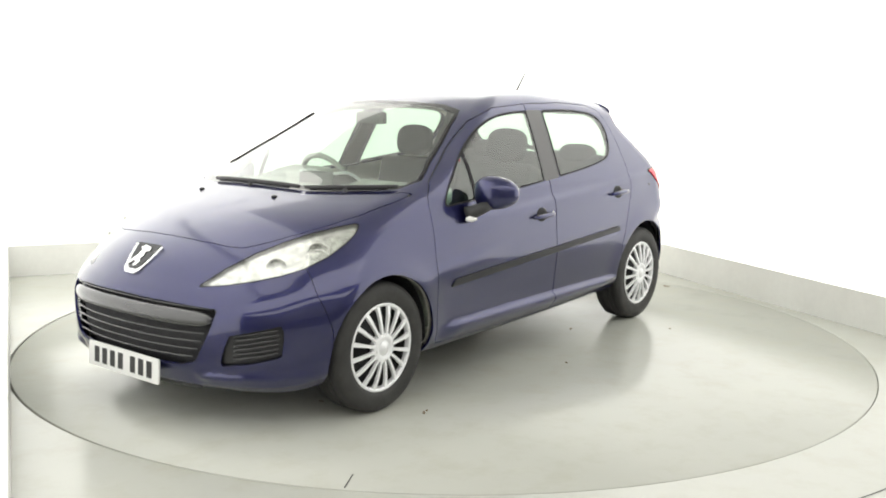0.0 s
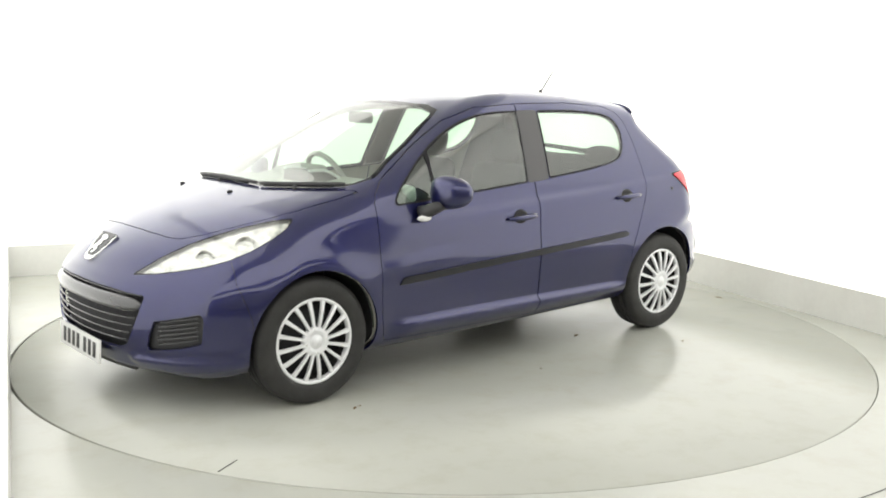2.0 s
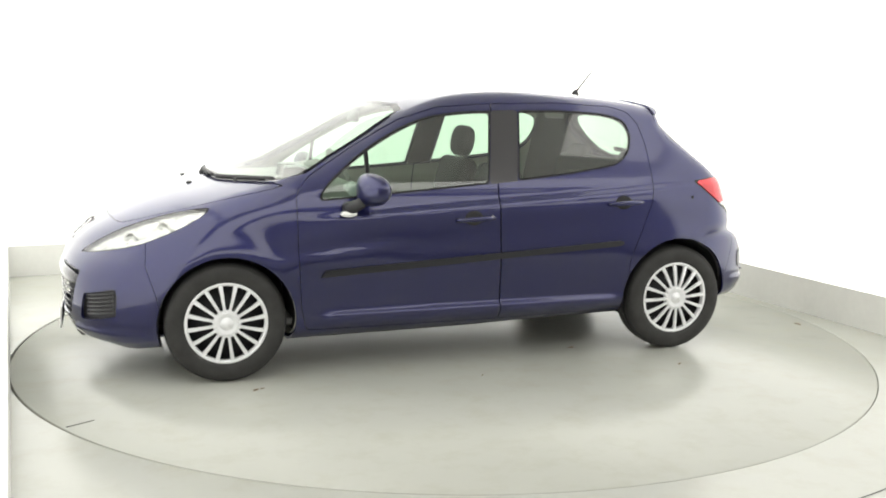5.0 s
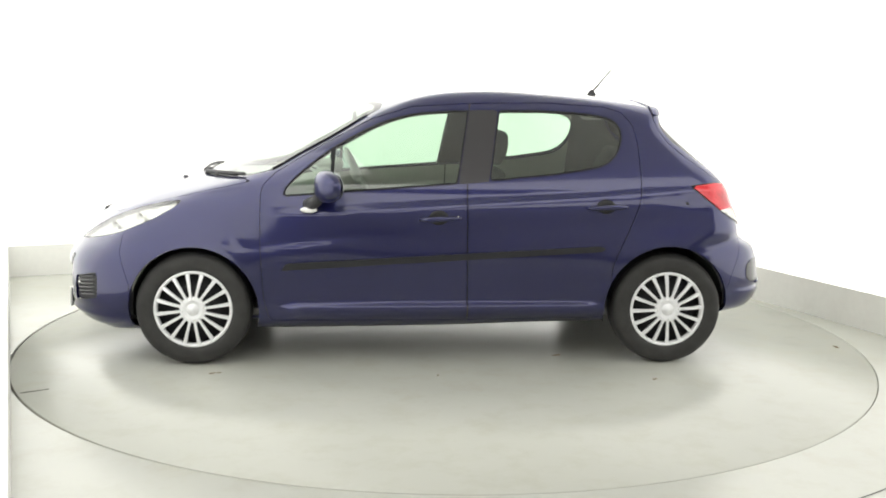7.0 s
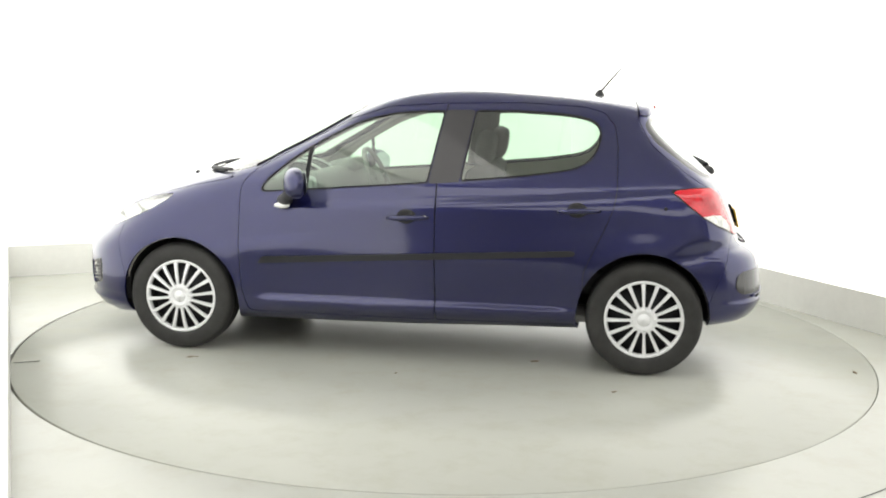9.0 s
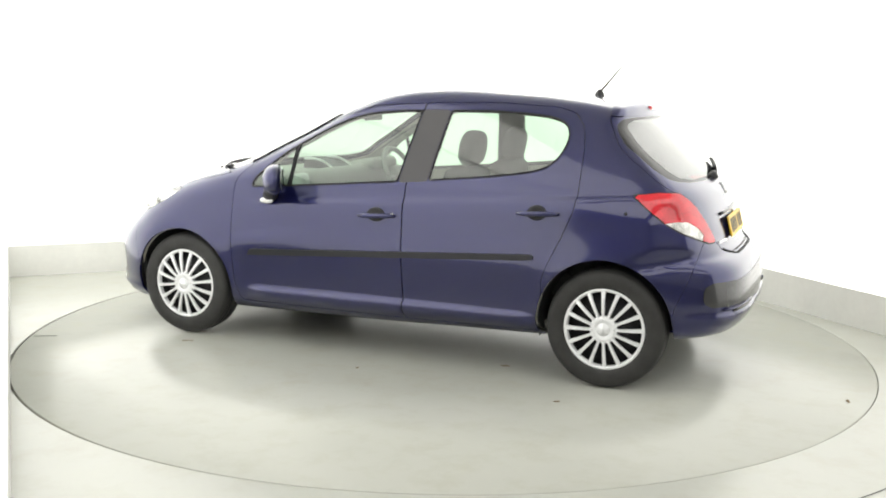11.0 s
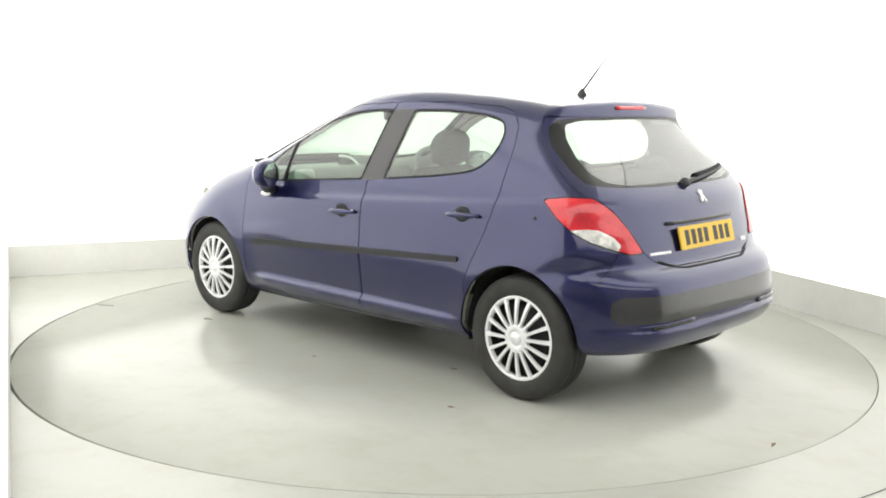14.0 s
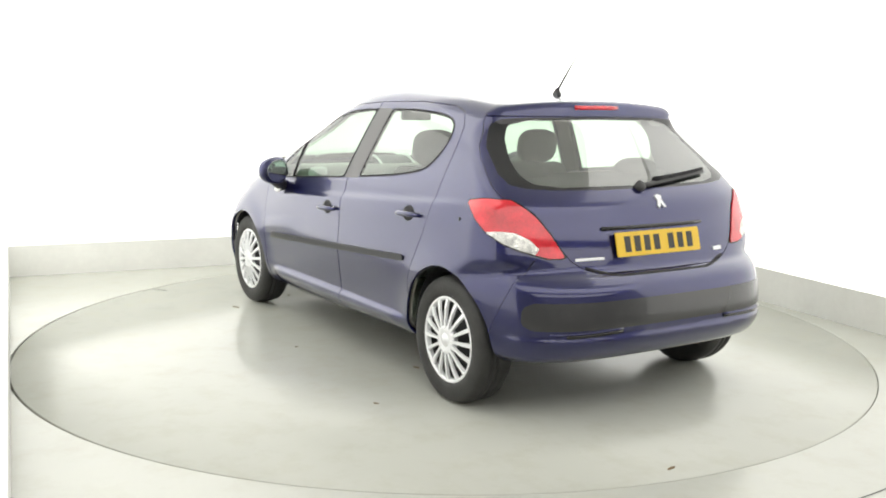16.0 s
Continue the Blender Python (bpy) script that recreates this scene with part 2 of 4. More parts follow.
def dirt_chip(x, y, length, turn):
    bm = bmesh.new()
    ring = []
    for k in range(10):
        a = 2 * math.pi * k / 10
        r = rnd.uniform(0.6, 1.0)
        ring.append((x + math.cos(turn) * math.cos(a) * r * length - math.sin(turn) * math.sin(a) * r * length * 0.3,
                     y + math.sin(turn) * math.cos(a) * r * length + math.cos(turn) * math.sin(a) * r * length * 0.3))
    top = [bm.verts.new((a, b, 0.003)) for a, b in ring]
    low = [bm.verts.new((a, b, -0.001)) for a, b in ring]
    bm.faces.new(top)
    for k in range(10):
        bm.faces.new((low[k], low[(k + 1) % 10], top[(k + 1) % 10], top[k]))
    part("dirt_chip", bm, STAIN, turntable, "crumb of brown dirt", False)


for x, y, length, turn in ((1.262, 0.872, 0.022, 0.7), (1.228, 0.862, 0.012, 0.2), (-0.596, 0.546, 0.030, 0.3), (-2.30, 0.39, 0.028, 1.8), (0.10, 0.93, 0.014, 1.1), (-1.02, 1.02, 0.020, 0.5), (1.45, 0.40, 0.014, 2.0)):
    dirt_chip(x, y, length, turn)
# ---- the car's body as one smooth form ----
def curve_points(ctrl, n=8):
    """A smooth line through a few design points (Catmull-Rom)."""
    p = np.array(ctrl, float)
    q = np.vstack([2 * p[0] - p[1], p, 2 * p[-1] - p[-2]])
    out = []
    for i in range(1, len(q) - 2):
        for k in range(n):
            s = k / n
            out.append(0.5 * (2 * q[i] + (q[i + 1] - q[i - 1]) * s + (2 * q[i - 1] - 5 * q[i] + 4 * q[i + 1] - q[i + 2]) * s * s
                              + (3 * q[i] - q[i - 1] - 3 * q[i + 1] + q[i + 2]) * s ** 3))
    out.append(p[-1])
    return np.array(out)


def poly_sdf(a, b, poly):
    """Signed distance of points (a, b) to a closed outline: negative inside."""
    poly = np.asarray(poly, float)
    d = np.full(a.shape, 1e9)
    inside = np.zeros(a.shape, bool)
    for (x0, y0), (x1, y1) in zip(poly, np.roll(poly, -1, 0)):
        ex, ey, px, py = x1 - x0, y1 - y0, a - x0, b - y0
        s = np.clip((px * ex + py * ey) / (ex * ex + ey * ey + 1e-12), 0, 1)
        d = np.minimum(d, (px - s * ex) ** 2 + (py - s * ey) ** 2)
        if y0 != y1:
            inside ^= ((y0 > b) != (y1 > b)) & (a < ex * (b - y0) / (y1 - y0) + x0)
    return np.where(inside, -1, 1) * np.sqrt(d)


def line_dist(a, b, pts):
    """Distance to an open line."""
    d = np.full(a.shape, 1e9)
    pts = np.asarray(pts, float)
    for (x0, y0), (x1, y1) in zip(pts, pts[1:]):
        ex, ey, px, py = x1 - x0, y1 - y0, a - x0, b - y0
        s = np.clip((px * ex + py * ey) / (ex * ex + ey * ey + 1e-12), 0, 1)
        d = np.minimum(d, (px - s * ex) ** 2 + (py - s * ey) ** 2)
    return np.sqrt(d)


# the outline on the centre line, x forward from midway between the axles
TOP = [(2.062, 0.30), (2.070, 0.40), (2.066, 0.50), (2.040, 0.585), (1.995, 0.65), (1.953, 0.698), (1.90, 0.742), (1.823, 0.793), (1.715, 0.852), (1.607, 0.897),
       (1.50, 0.932), (1.38, 0.966), (1.27, 0.997), (1.112, 1.052), (0.971, 1.124), (0.831, 1.194), (0.692, 1.263), (0.553, 1.329), (0.416, 1.382), (0.211, 1.440),
       (0.006, 1.471), (-0.232, 1.484), (-0.469, 1.482), (-0.807, 1.463), (-0.976, 1.449), (-1.145, 1.429), (-1.290, 1.406)]
TAIL = [(-1.303, 1.362), (-1.330, 1.305), (-1.494, 1.150), (-1.615, 1.045), (-1.690, 0.965), (-1.728, 0.88), (-1.760, 0.80), (-1.785, 0.72), (-1.80, 0.675), (-1.850, 0.645), (-1.888, 0.60),
        (-1.908, 0.50), (-1.912, 0.42), (-1.900, 0.345), (-1.865, 0.295), (-1.78, 0.270)]
UNDER = [(-1.5, 0.225), (0.0, 0.185), (1.5, 0.165), (1.93, 0.165), (2.02, 0.205)]
OUTLINE = np.vstack([curve_points(TOP), curve_points(TAIL), UNDER])
GX, GZ, GS = -2.6, -0.2, 0.006


def smooth_grid():
    ax, az = np.arange(GX, 3.2, GS), np.arange(GZ, 2.0, GS)
    g = poly_sdf(*np.meshgrid(ax, az, indexing="ij"), OUTLINE)
    for _ in range(3):
        g[1:-1] = (g[:-2] + 2 * g[1:-1] + g[2:]) / 4
        g[:, 1:-1] = (g[:, :-2] + 2 * g[:, 1:-1] + g[:, 2:]) / 4
    return g


SIDE_GRID = smooth_grid()


def outline_field(x, z):
    u, v = (x - GX) / GS, (z - GZ) / GS
    i, j = np.clip(u.astype(int), 0, SIDE_GRID.shape[0] - 2), np.clip(v.astype(int), 0, SIDE_GRID.shape[1] - 2)
    s, t = u - i, v - j
    g = SIDE_GRID
    return (g[i, j] * (1 - s) + g[i + 1, j] * s) * (1 - t) + (g[i, j + 1] * (1 - s) + g[i + 1, j + 1] * s) * t


WZ = curve_points([(0.10, 0.72), (0.16, 0.770), (0.22, 0.808), (0.30, 0.829), (0.38, 0.840), (0.46, 0.848), (0.54, 0.857), (0.59, 0.860), (0.65, 0.857), (0.74, 0.848), (0.84, 0.831), (0.92, 0.809), (0.97, 0.795),
                   (1.10, 0.738), (1.25, 0.666), (1.36, 0.607), (1.46, 0.545), (1.60, 0.45)], 12)


def step(v, a, b):
    s = np.clip((v - a) / (b - a), 0, 1)
    return s * s * (3 - 2 * s)


def half_width(x, z):
    w = np.interp(z, WZ[:, 0], WZ[:, 1])
    w = w - 0.055 * step(x, 0.60, 1.85) * step(z, 0.40, 1.0)
    w = w - 0.030 * step(-x, 0.3, 1.7) * step(z, 0.98, 1.4)
    w = w - 0.05 * step(-x, 1.45, 2.0) - 0.03 * step(x, 1.6, 2.05)
    for cx, swell in ((1.27, 0.015), (-1.27, 0.010)):                       # swollen wheel arches
        r = np.sqrt((x - cx) ** 2 + (z - 0.305) ** 2)
        w = w + swell * np.exp(-((r - 0.335) / 0.085) ** 2) * step(z, 0.2, 0.35)
    d = z - 0.338 + 0.006 * x                      # the low crease along the doors
    w = w + 0.026 * step(-d, -0.003, 0.014) * (1 - step(-d, 0.03, 0.12)) * step(x, -0.98, -0.75) * (1 - step(x, 0.68, 0.88))
    s = z - 0.855 + 0.063 * x                      # the shoulder line over the handles into the tail lamps
    w = w + 0.012 * (1 - step(s, 0.0, 0.035)) * step(s, -0.17, 0.0) * (1 - step(x, 0.35, 0.95)) * (1 - 0.5 * step(-x, 1.1, 1.4))
    s = z - 0.60 - 0.12 * (0.93 - x)               # the crease that runs from the front arch into the door
    w = w + 0.008 * (1 - step(s, 0.0, 0.05)) * step(s, -0.15, 0.0) * step(x, 0.25, 0.65) * (1 - step(x, 0.70, 1.15))
    return w


def smax(a, b, k):
    h = np.clip(0.5 + 0.5 * (a - b) / k, 0, 1)
    return b + (a - b) * h + k * h * (1 - h)


def body(p):
    """Negative inside the closed body."""
    x, y, z = p[..., 0], np.abs(p[..., 1]), p[..., 2]
    f = step(x, -0.6, 0.5)
    y2 = np.minimum(y, 0.95) ** 2
    low, bump = 1 - step(z, 0.50, 0.72), 1 - step(z, 0.60, 0.75)
    shift = f * ((0.54 - 0.30 * low) * y2 + (0.10 + 0.42 * low) * y2 * y2) - (1 - f) * ((0.13 - 0.06 * bump) * y2 + (0.28 + 0.50 * bump) * y2 ** 3)
    crown = 0.10 * step(z, 1.0, 1.3) * y2
    a = outline_field(x + shift, z + crown)
    c = z - 0.402                                  # the ledge low on the rear bumper, and that of the front bumper
    a = a - 0.013 * step(-c, -0.004, 0.010) * (1 - step(-c, 0.02, 0.10)) * step(-x, 1.62, 1.70)
    c = z - 0.272
    a = a - 0.020 * step(-c, -0.008, 0.014) * (1 - step(-c, 0.014, 0.07)) * step(x, 1.55, 1.66) * step(y, 0.40, 0.48)
    b = (y - half_width(x, z)) * 0.93
    k = 0.07 + 0.05 * (1 - step(z, 0.7, 1.1))
    return smax(a, b, k)


def slope(p, e=0.012):
    g = np.stack([body(p + np.eye(3)[i] * e) - body(p - np.eye(3)[i] * e) for i in range(3)], -1)
    return g / (np.linalg.norm(g, axis=-1, keepdims=True) + 1e-9)


def settle(p, rounds=4, e=0.004):
    """Move points onto the body's surface."""
    for _ in range(rounds):
        g = np.stack([body(p + np.eye(3)[i] * e) - body(p - np.eye(3)[i] * e) for i in range(3)], -1) / (2 * e)
        p = p - g * (body(p) / ((g * g).sum(-1) + 1e-6))[..., None]
    return p


def skin(h=0.02):
    """The body's surface as quads (dual of a grid), evened out and settled onto the form."""
    ax = [np.arange(lo, hi, h) for lo, hi in ((-2.09, 2.16), (-0.99, 0.995), (0.09, 1.56))]
    f = body(np.stack(np.meshgrid(*ax, indexing="ij"), -1))
    s = f < 0
    total, count = np.zeros((*[n - 1 for n in f.shape], 3)), np.zeros([n - 1 for n in f.shape])
    nx, ny, nz = f.shape
    for axis in range(3):
        for da in (0, 1):
            for db in (0, 1):
                o0 = [0, 0, 0]
                o0[(axis + 1) % 3], o0[(axis + 2) % 3] = da, db
                o1 = list(o0)
                o1[axis] = 1
                c0, c1 = (tuple(slice(o[i], o[i] + f.shape[i] - 1) for i in range(3)) for o in (o0, o1))
                a, b = f[c0], f[c1]
                hit = s[c0] != s[c1]
                t = np.where(hit, a / np.where(hit, a - b, 1), 0)
                off = np.zeros((*a.shape, 3))
                for i in range(3):
                    off[..., i] = t if i == axis else o0[i]
                total += off * hit[..., None]
                count += hit
    cells = np.argwhere(count > 0)
    ids = -np.ones(count.shape, int)
    ids[tuple(cells.T)] = np.arange(len(cells))
    v = (cells + total[tuple(cells.T)] / count[tuple(cells.T)][:, None]) * h + [a[0] for a in ax]
    faces = []
    for axis in range(3):
        b, c = (axis + 1) % 3, (axis + 2) % 3
        sl0, sl1 = [slice(1, -1)] * 3, [slice(1, -1)] * 3
        sl0[axis], sl1[axis] = slice(0, -1), slice(1, None)
        e = np.argwhere(s[tuple(sl0)] != s[tuple(sl1)])
        e = e + [0 if i == axis else 1 for i in range(3)]
        ub, uc = np.eye(3, dtype=int)[b], np.eye(3, dtype=int)[c]
        q = np.stack([ids[tuple((e - o).T)] for o in (ub + uc, uc, 0 * ub, ub)], 1)
        flip = ~s[tuple(e.T)]
        q[flip] = q[flip][:, ::-1]
        faces.append(q)
    faces = np.vstack(faces)
    v = settle(v)
    for _ in range(3):
        acc, n = np.zeros_like(v), np.zeros(len(v))
        for k in range(4):
            for m in (faces[:, (k + 1) % 4], faces[:, (k - 1) % 4]):
                np.add.at(acc, faces[:, k], v[m])
                np.add.at(n, faces[:, k], 1)
        v = settle(0.4 * v + 0.6 * acc / n[:, None], 2)
    return v, [tuple(q) for q in faces]
# ---- the car ----
car = tagged(new("car"), "dark blue five-door hatchback with silver wheel covers parked on the turntable", "car")


def car_part(name, bm, material, label="", parent=None, smooth=True):
    ob = part(name, bm, material, parent or car, label, smooth)
    if parent is None:
        ob.location = (AXIS_X, AXIS_Y, 0)
    return ob


VERTS, ALL = skin()
VERTS = [tuple(v) for v in VERTS]


def split(faces, fn):
    """Cut faces along fn = 0. Returns those inside (fn < 0) and those outside."""
    used = sorted({i for f in faces for i in f})
    vals = fn(np.array([VERTS[i] for i in used]))
    vals = np.where(np.abs(vals) < 2e-4, 2e-4, vals)
    s = dict(zip(used, vals))
    cuts, inner, outer = {}, [], []

    def cut(a, b):
        key = (a, b) if a < b else (b, a)
        if key not in cuts:
            t = s[key[0]] / (s[key[0]] - s[key[1]])
            VERTS.append(tuple(p + (q - p) * t for p, q in zip(VERTS[key[0]], VERTS[key[1]])))
            cuts[key] = len(VERTS) - 1
        return cuts[key]

    for f in faces:
        neg = [s[i] < 0 for i in f]
        if all(neg):
            inner.append(f)
        elif not any(neg):
            outer.append(f)
        else:
            fi, fo = [], []
            for k, a in enumerate(f):
                b = f[(k + 1) % len(f)]
                (fi if neg[k] else fo).append(a)
                if neg[k] != neg[(k + 1) % len(f)]:
                    c = cut(a, b)
                    fi.append(c)
                    fo.append(c)
            if len(fi) > 2:
                inner.append(tuple(fi))
            if len(fo) > 2:
                outer.append(tuple(fo))
    return inner, outer


def sides(faces):
    """The faces of the car's left half and of its right half."""
    left = [f for f in faces if sum(VERTS[i][1] for i in f) > 0]
    right = [f for f in faces if sum(VERTS[i][1] for i in f) <= 0]
    return left, right


def where(cond, val):
    return np.where(cond, val, 1.0)


def side_poly(poly):
    return lambda p: where(np.abs(p[:, 1]) > 0.4, poly_sdf(p[:, 0], p[:, 2], poly))


def panel(name, faces, material, label="", offset=0.0, flange=0.012, parent=None, inward=0.0):
    """A sheet of the skin as a part of its own, moved out by offset, its rim turned inwards."""
    used = sorted({i for f in faces for i in f})
    at = {i: k for k, i in enumerate(used)}
    v = settle(np.array([VERTS[i] for i in used]), 2)
    n = slope(v)
    v = v + n * offset
    fs = [[at[i] for i in f] for f in faces]
    count = {}
    for f in fs:
        for a, b in zip(f, f[1:] + f[:1]):
            count[(a, b)] = 1
    rim = [(a, b) for (a, b) in count if (b, a) not in count]
    pts, nor = v.tolist(), n.tolist()
    if flange:
        dup = {}
        for i in sorted({i for e in rim for i in e}):
            dup[i] = (len(pts), len(pts) + 1)
            pts += [v[i].tolist(), (v[i] - n[i] * flange).tolist()]
            nor += [[0, 0, 0], [0, 0, 0]]
        fs = fs + [[dup[b][0], dup[a][0], dup[a][1], dup[b][1]] for a, b in rim]
    me = bpy.data.meshes.new(name)
    me.from_pydata(pts, [], fs)
    me.materials.append(material)
    me.polygons.foreach_set("use_smooth", [True] * len(me.polygons))
    me.normals_split_custom_set_from_vertices(nor)
    ob = new(name, me)
    ob.parent = parent or car
    if parent is None:
        ob.location = (AXIS_X, AXIS_Y, 0)
    if label:
        ob["label"] = label
    return ob


def mirror_poly(half):
    """A closed outline from its half with y >= 0, listed from the bottom centre round to the top centre."""
    return [(a, b) for a, b in half] + [(-a, b) for a, b in reversed(half) if a > 0]


R2 = math.sqrt(0.5)
rest = ALL
# wheel arches
_, rest = split(rest, lambda p: where(np.abs(p[:, 1]) > 0.45, np.minimum(np.hypot(p[:, 0] - 1.265, p[:, 2] - 0.300) - 0.338, np.hypot(p[:, 0] + 1.262, p[:, 2] - 0.312) - 0.342)))
# glass
SCREEN_HALF = [(0, 0.990), (0.22, 0.985), (0.40, 0.978), (0.58, 0.983), (0.69, 0.995), (0.712, 1.03), (0.655, 1.108), (0.605, 1.19), (0.553, 1.271), (0.528, 1.325), (0.500, 1.358), (0.400, 1.384), (0.2, 1.397), (0, 1.401)]
SCREEN_POLY = mirror_poly(SCREEN_HALF)
screen, rest = split(rest, lambda p: where(p[:, 0] > 0.1, poly_sdf(p[:, 1], p[:, 2], SCREEN_POLY)))
screen, screen_rim = split(screen, lambda p: poly_sdf(p[:, 1], p[:, 2], SCREEN_POLY) + 0.014)
REAR_HALF = [(0, 1.019), (0.25, 1.017), (0.50, 1.023), (0.62, 1.032), (0.678, 1.047), (0.690, 1.09), (0.655, 1.20), (0.59, 1.305), (0.55, 1.328), (0.40, 1.336), (0, 1.340)]
REAR_POLY = mirror_poly(REAR_HALF)
REAR_CLEAR = mirror_poly([(0, 1.032), (0.45, 1.032), (0.57, 1.048), (0.605, 1.085), (0.60, 1.15), (0.56, 1.24), (0.51, 1.305), (0.40, 1.324), (0, 1.330)])
back_glass, rest = split(rest, lambda p: np.maximum(poly_sdf(p[:, 1], p[:, 2], REAR_POLY), p[:, 0] + 1.2))
back_clear, back_rim = split(back_glass, lambda p: poly_sdf(p[:, 1], p[:, 2], REAR_CLEAR))
FRONT_GLASS = curve_points([(0.800, 0.899), (0.790, 0.94), (0.738, 1.0), (0.571, 1.133), (0.335, 1.266), (0.152, 1.327), (-0.031, 1.350), (-0.185, 1.356)], 5).tolist() + [(-0.118, 0.972), (0.43, 0.927)]
BACK_GLASS = [(-0.345, 1.359)] + curve_points([(-0.58, 1.362), (-0.762, 1.353), (-0.90, 1.338), (-0.985, 1.308), (-1.016, 1.255), (-1.010, 1.19), (-0.970, 1.118), (-0.880, 1.062), (-0.642, 1.022)], 5).tolist() + [(-0.285, 0.986)]
PILLAR = [(-0.187, 1.357), (-0.343, 1.360), (-0.283, 0.985), (-0.120, 0.971)]
front_win, rest = split(rest, side_poly(FRONT_GLASS))
front_win, front_seal = split(front_win, lambda p: poly_sdf(p[:, 0], p[:, 2], FRONT_GLASS) + 0.009)
divider, front_win = split(front_win, lambda p: line_dist(p[:, 0], p[:, 2], [(0.538, 1.19), (0.551, 0.90)]) - 0.011)
back_win, rest = split(rest, side_poly(BACK_GLASS))
back_win, back_seal = split(back_win, lambda p: poly_sdf(p[:, 0], p[:, 2], BACK_GLASS) + 0.009)
pillar, rest = split(rest, side_poly(PILLAR))
# lamps
HEAD = [(-1.111, 0.620), (-0.984, 0.697), (-0.868, 0.754), (-0.750, 0.797), (-0.629, 0.833), (-0.506, 0.860), (-0.430, 0.870), (-0.413, 0.862), (-0.433, 0.826), (-0.483, 0.784), (-0.556, 0.74), (-0.651, 0.699), (-0.746, 0.672), (-0.862, 0.65), (-0.979, 0.632)]
TAIL_LAMP = [(-0.409, 0.962), (-0.415, 0.977), (-0.503, 0.991), (-0.618, 0.989), (-0.682, 0.953), (-0.732, 0.914), (-0.796, 0.841), (-0.868, 0.738), (-0.860, 0.730), (-0.791, 0.732), (-0.697, 0.76), (-0.598, 0.794), (-0.518, 0.837), (-0.459, 0.892)]
TAIL_CLEAR = [(-0.510, 0.846), (-0.580, 0.852), (-0.643, 0.848), (-0.710, 0.818), (-0.752, 0.778), (-0.735, 0.752), (-0.672, 0.765), (-0.585, 0.797), (-0.520, 0.835)]
FOG = [(-0.962, 0.44), (-0.882, 0.454), (-0.752, 0.480), (-0.738, 0.472), (-0.737, 0.427), (-0.747, 0.345), (-0.861, 0.32), (-1.005, 0.304), (-0.987, 0.379)]


def front_poly(poly, lim):
    return lambda p: where(p[:, 0] > lim, poly_sdf((np.abs(p[:, 1]) - p[:, 0]) * R2, p[:, 2], poly))


def rear_poly(poly):
    return lambda p: where(p[:, 0] < -1.2, poly_sdf((np.abs(p[:, 1]) + p[:, 0]) * R2, p[:, 2], poly))


head, rest = split(rest, front_poly(HEAD, 1.2))
head, head_rim = split(head, lambda p: front_poly(HEAD, 1.2)(p) + 0.005)
tail, rest = split(rest, rear_poly(TAIL_LAMP))
tail, tail_rim = split(tail, lambda p: rear_poly(TAIL_LAMP)(p) + 0.006)
tail_clear, tail = split(tail, rear_poly(TAIL_CLEAR))
fog, rest = split(rest, front_poly(FOG, 1.5))
# grille
GRILLE = mirror_poly([(0, 0.297), (0.362, 0.297), (0.433, 0.32), (0.476, 0.398), (0.508, 0.475), (0.520, 0.535), (0.512, 0.546), (0.30, 0.560), (0, 0.566)])
mouth, rest = split(rest, lambda p: where(p[:, 0] > 1.6, poly_sdf(p[:, 1], p[:, 2], GRILLE)))
blade, mouth = split(mouth, lambda p: np.maximum(np.abs(p[:, 2] - 0.505 + 0.02 * p[:, 1] ** 2) - 0.036, np.abs(p[:, 1]) - 0.497))
# rubbing strips and rear bumper strip
STRIP = [(0.806, 0.518), (0.78, 0.555), (-0.895, 0.653), (-0.918, 0.624)]
strip, rest = split(rest, side_poly(STRIP))
strip_front, strip_back = split(strip, lambda p: -0.168 - p[:, 0])
bump_strip, rest = split(rest, lambda p: np.maximum(np.maximum(p[:, 0] + 1.730 + 1.5 * np.maximum(np.abs(p[:, 2] - 0.500) - 0.035, 0), np.abs(p[:, 2] - 0.500) - 0.060), -1))
# doors
FRONT_DOOR = [(0.842, 1.022), (0.900, 0.962), (0.917, 0.92), (0.917, 0.643), (0.903, 0.368), (0.880, 0.262), (0.86, 0.240), (-0.176, 0.240), (-0.168, 0.668), (-0.167, 0.961), (-0.190, 1.395), (0.12, 1.374), (0.335, 1.307), (0.60, 1.166)]
BACK_DOOR = [(-0.190, 1.395), (-0.167, 0.961), (-0.168, 0.668), (-0.176, 0.240), (-0.93, 0.252), (-0.955, 0.30), (-0.950, 0.53), (-0.975, 0.60), (-1.043, 0.748), (-1.092, 0.87), (-1.108, 0.960), (-1.105, 1.181), (-1.085, 1.29), (-1.03, 1.358), (-0.93, 1.386), (-0.6, 1.404)]
fd, rest = split(rest, side_poly(FRONT_DOOR))
fd, gap_faces = split(fd, lambda p: poly_sdf(p[:, 0], p[:, 2], FRONT_DOOR) + 0.0035)
bd, rest = split(rest, side_poly(BACK_DOOR))
bd, more = split(bd, lambda p: poly_sdf(p[:, 0], p[:, 2], BACK_DOOR) + 0.0035)
gap_faces += more
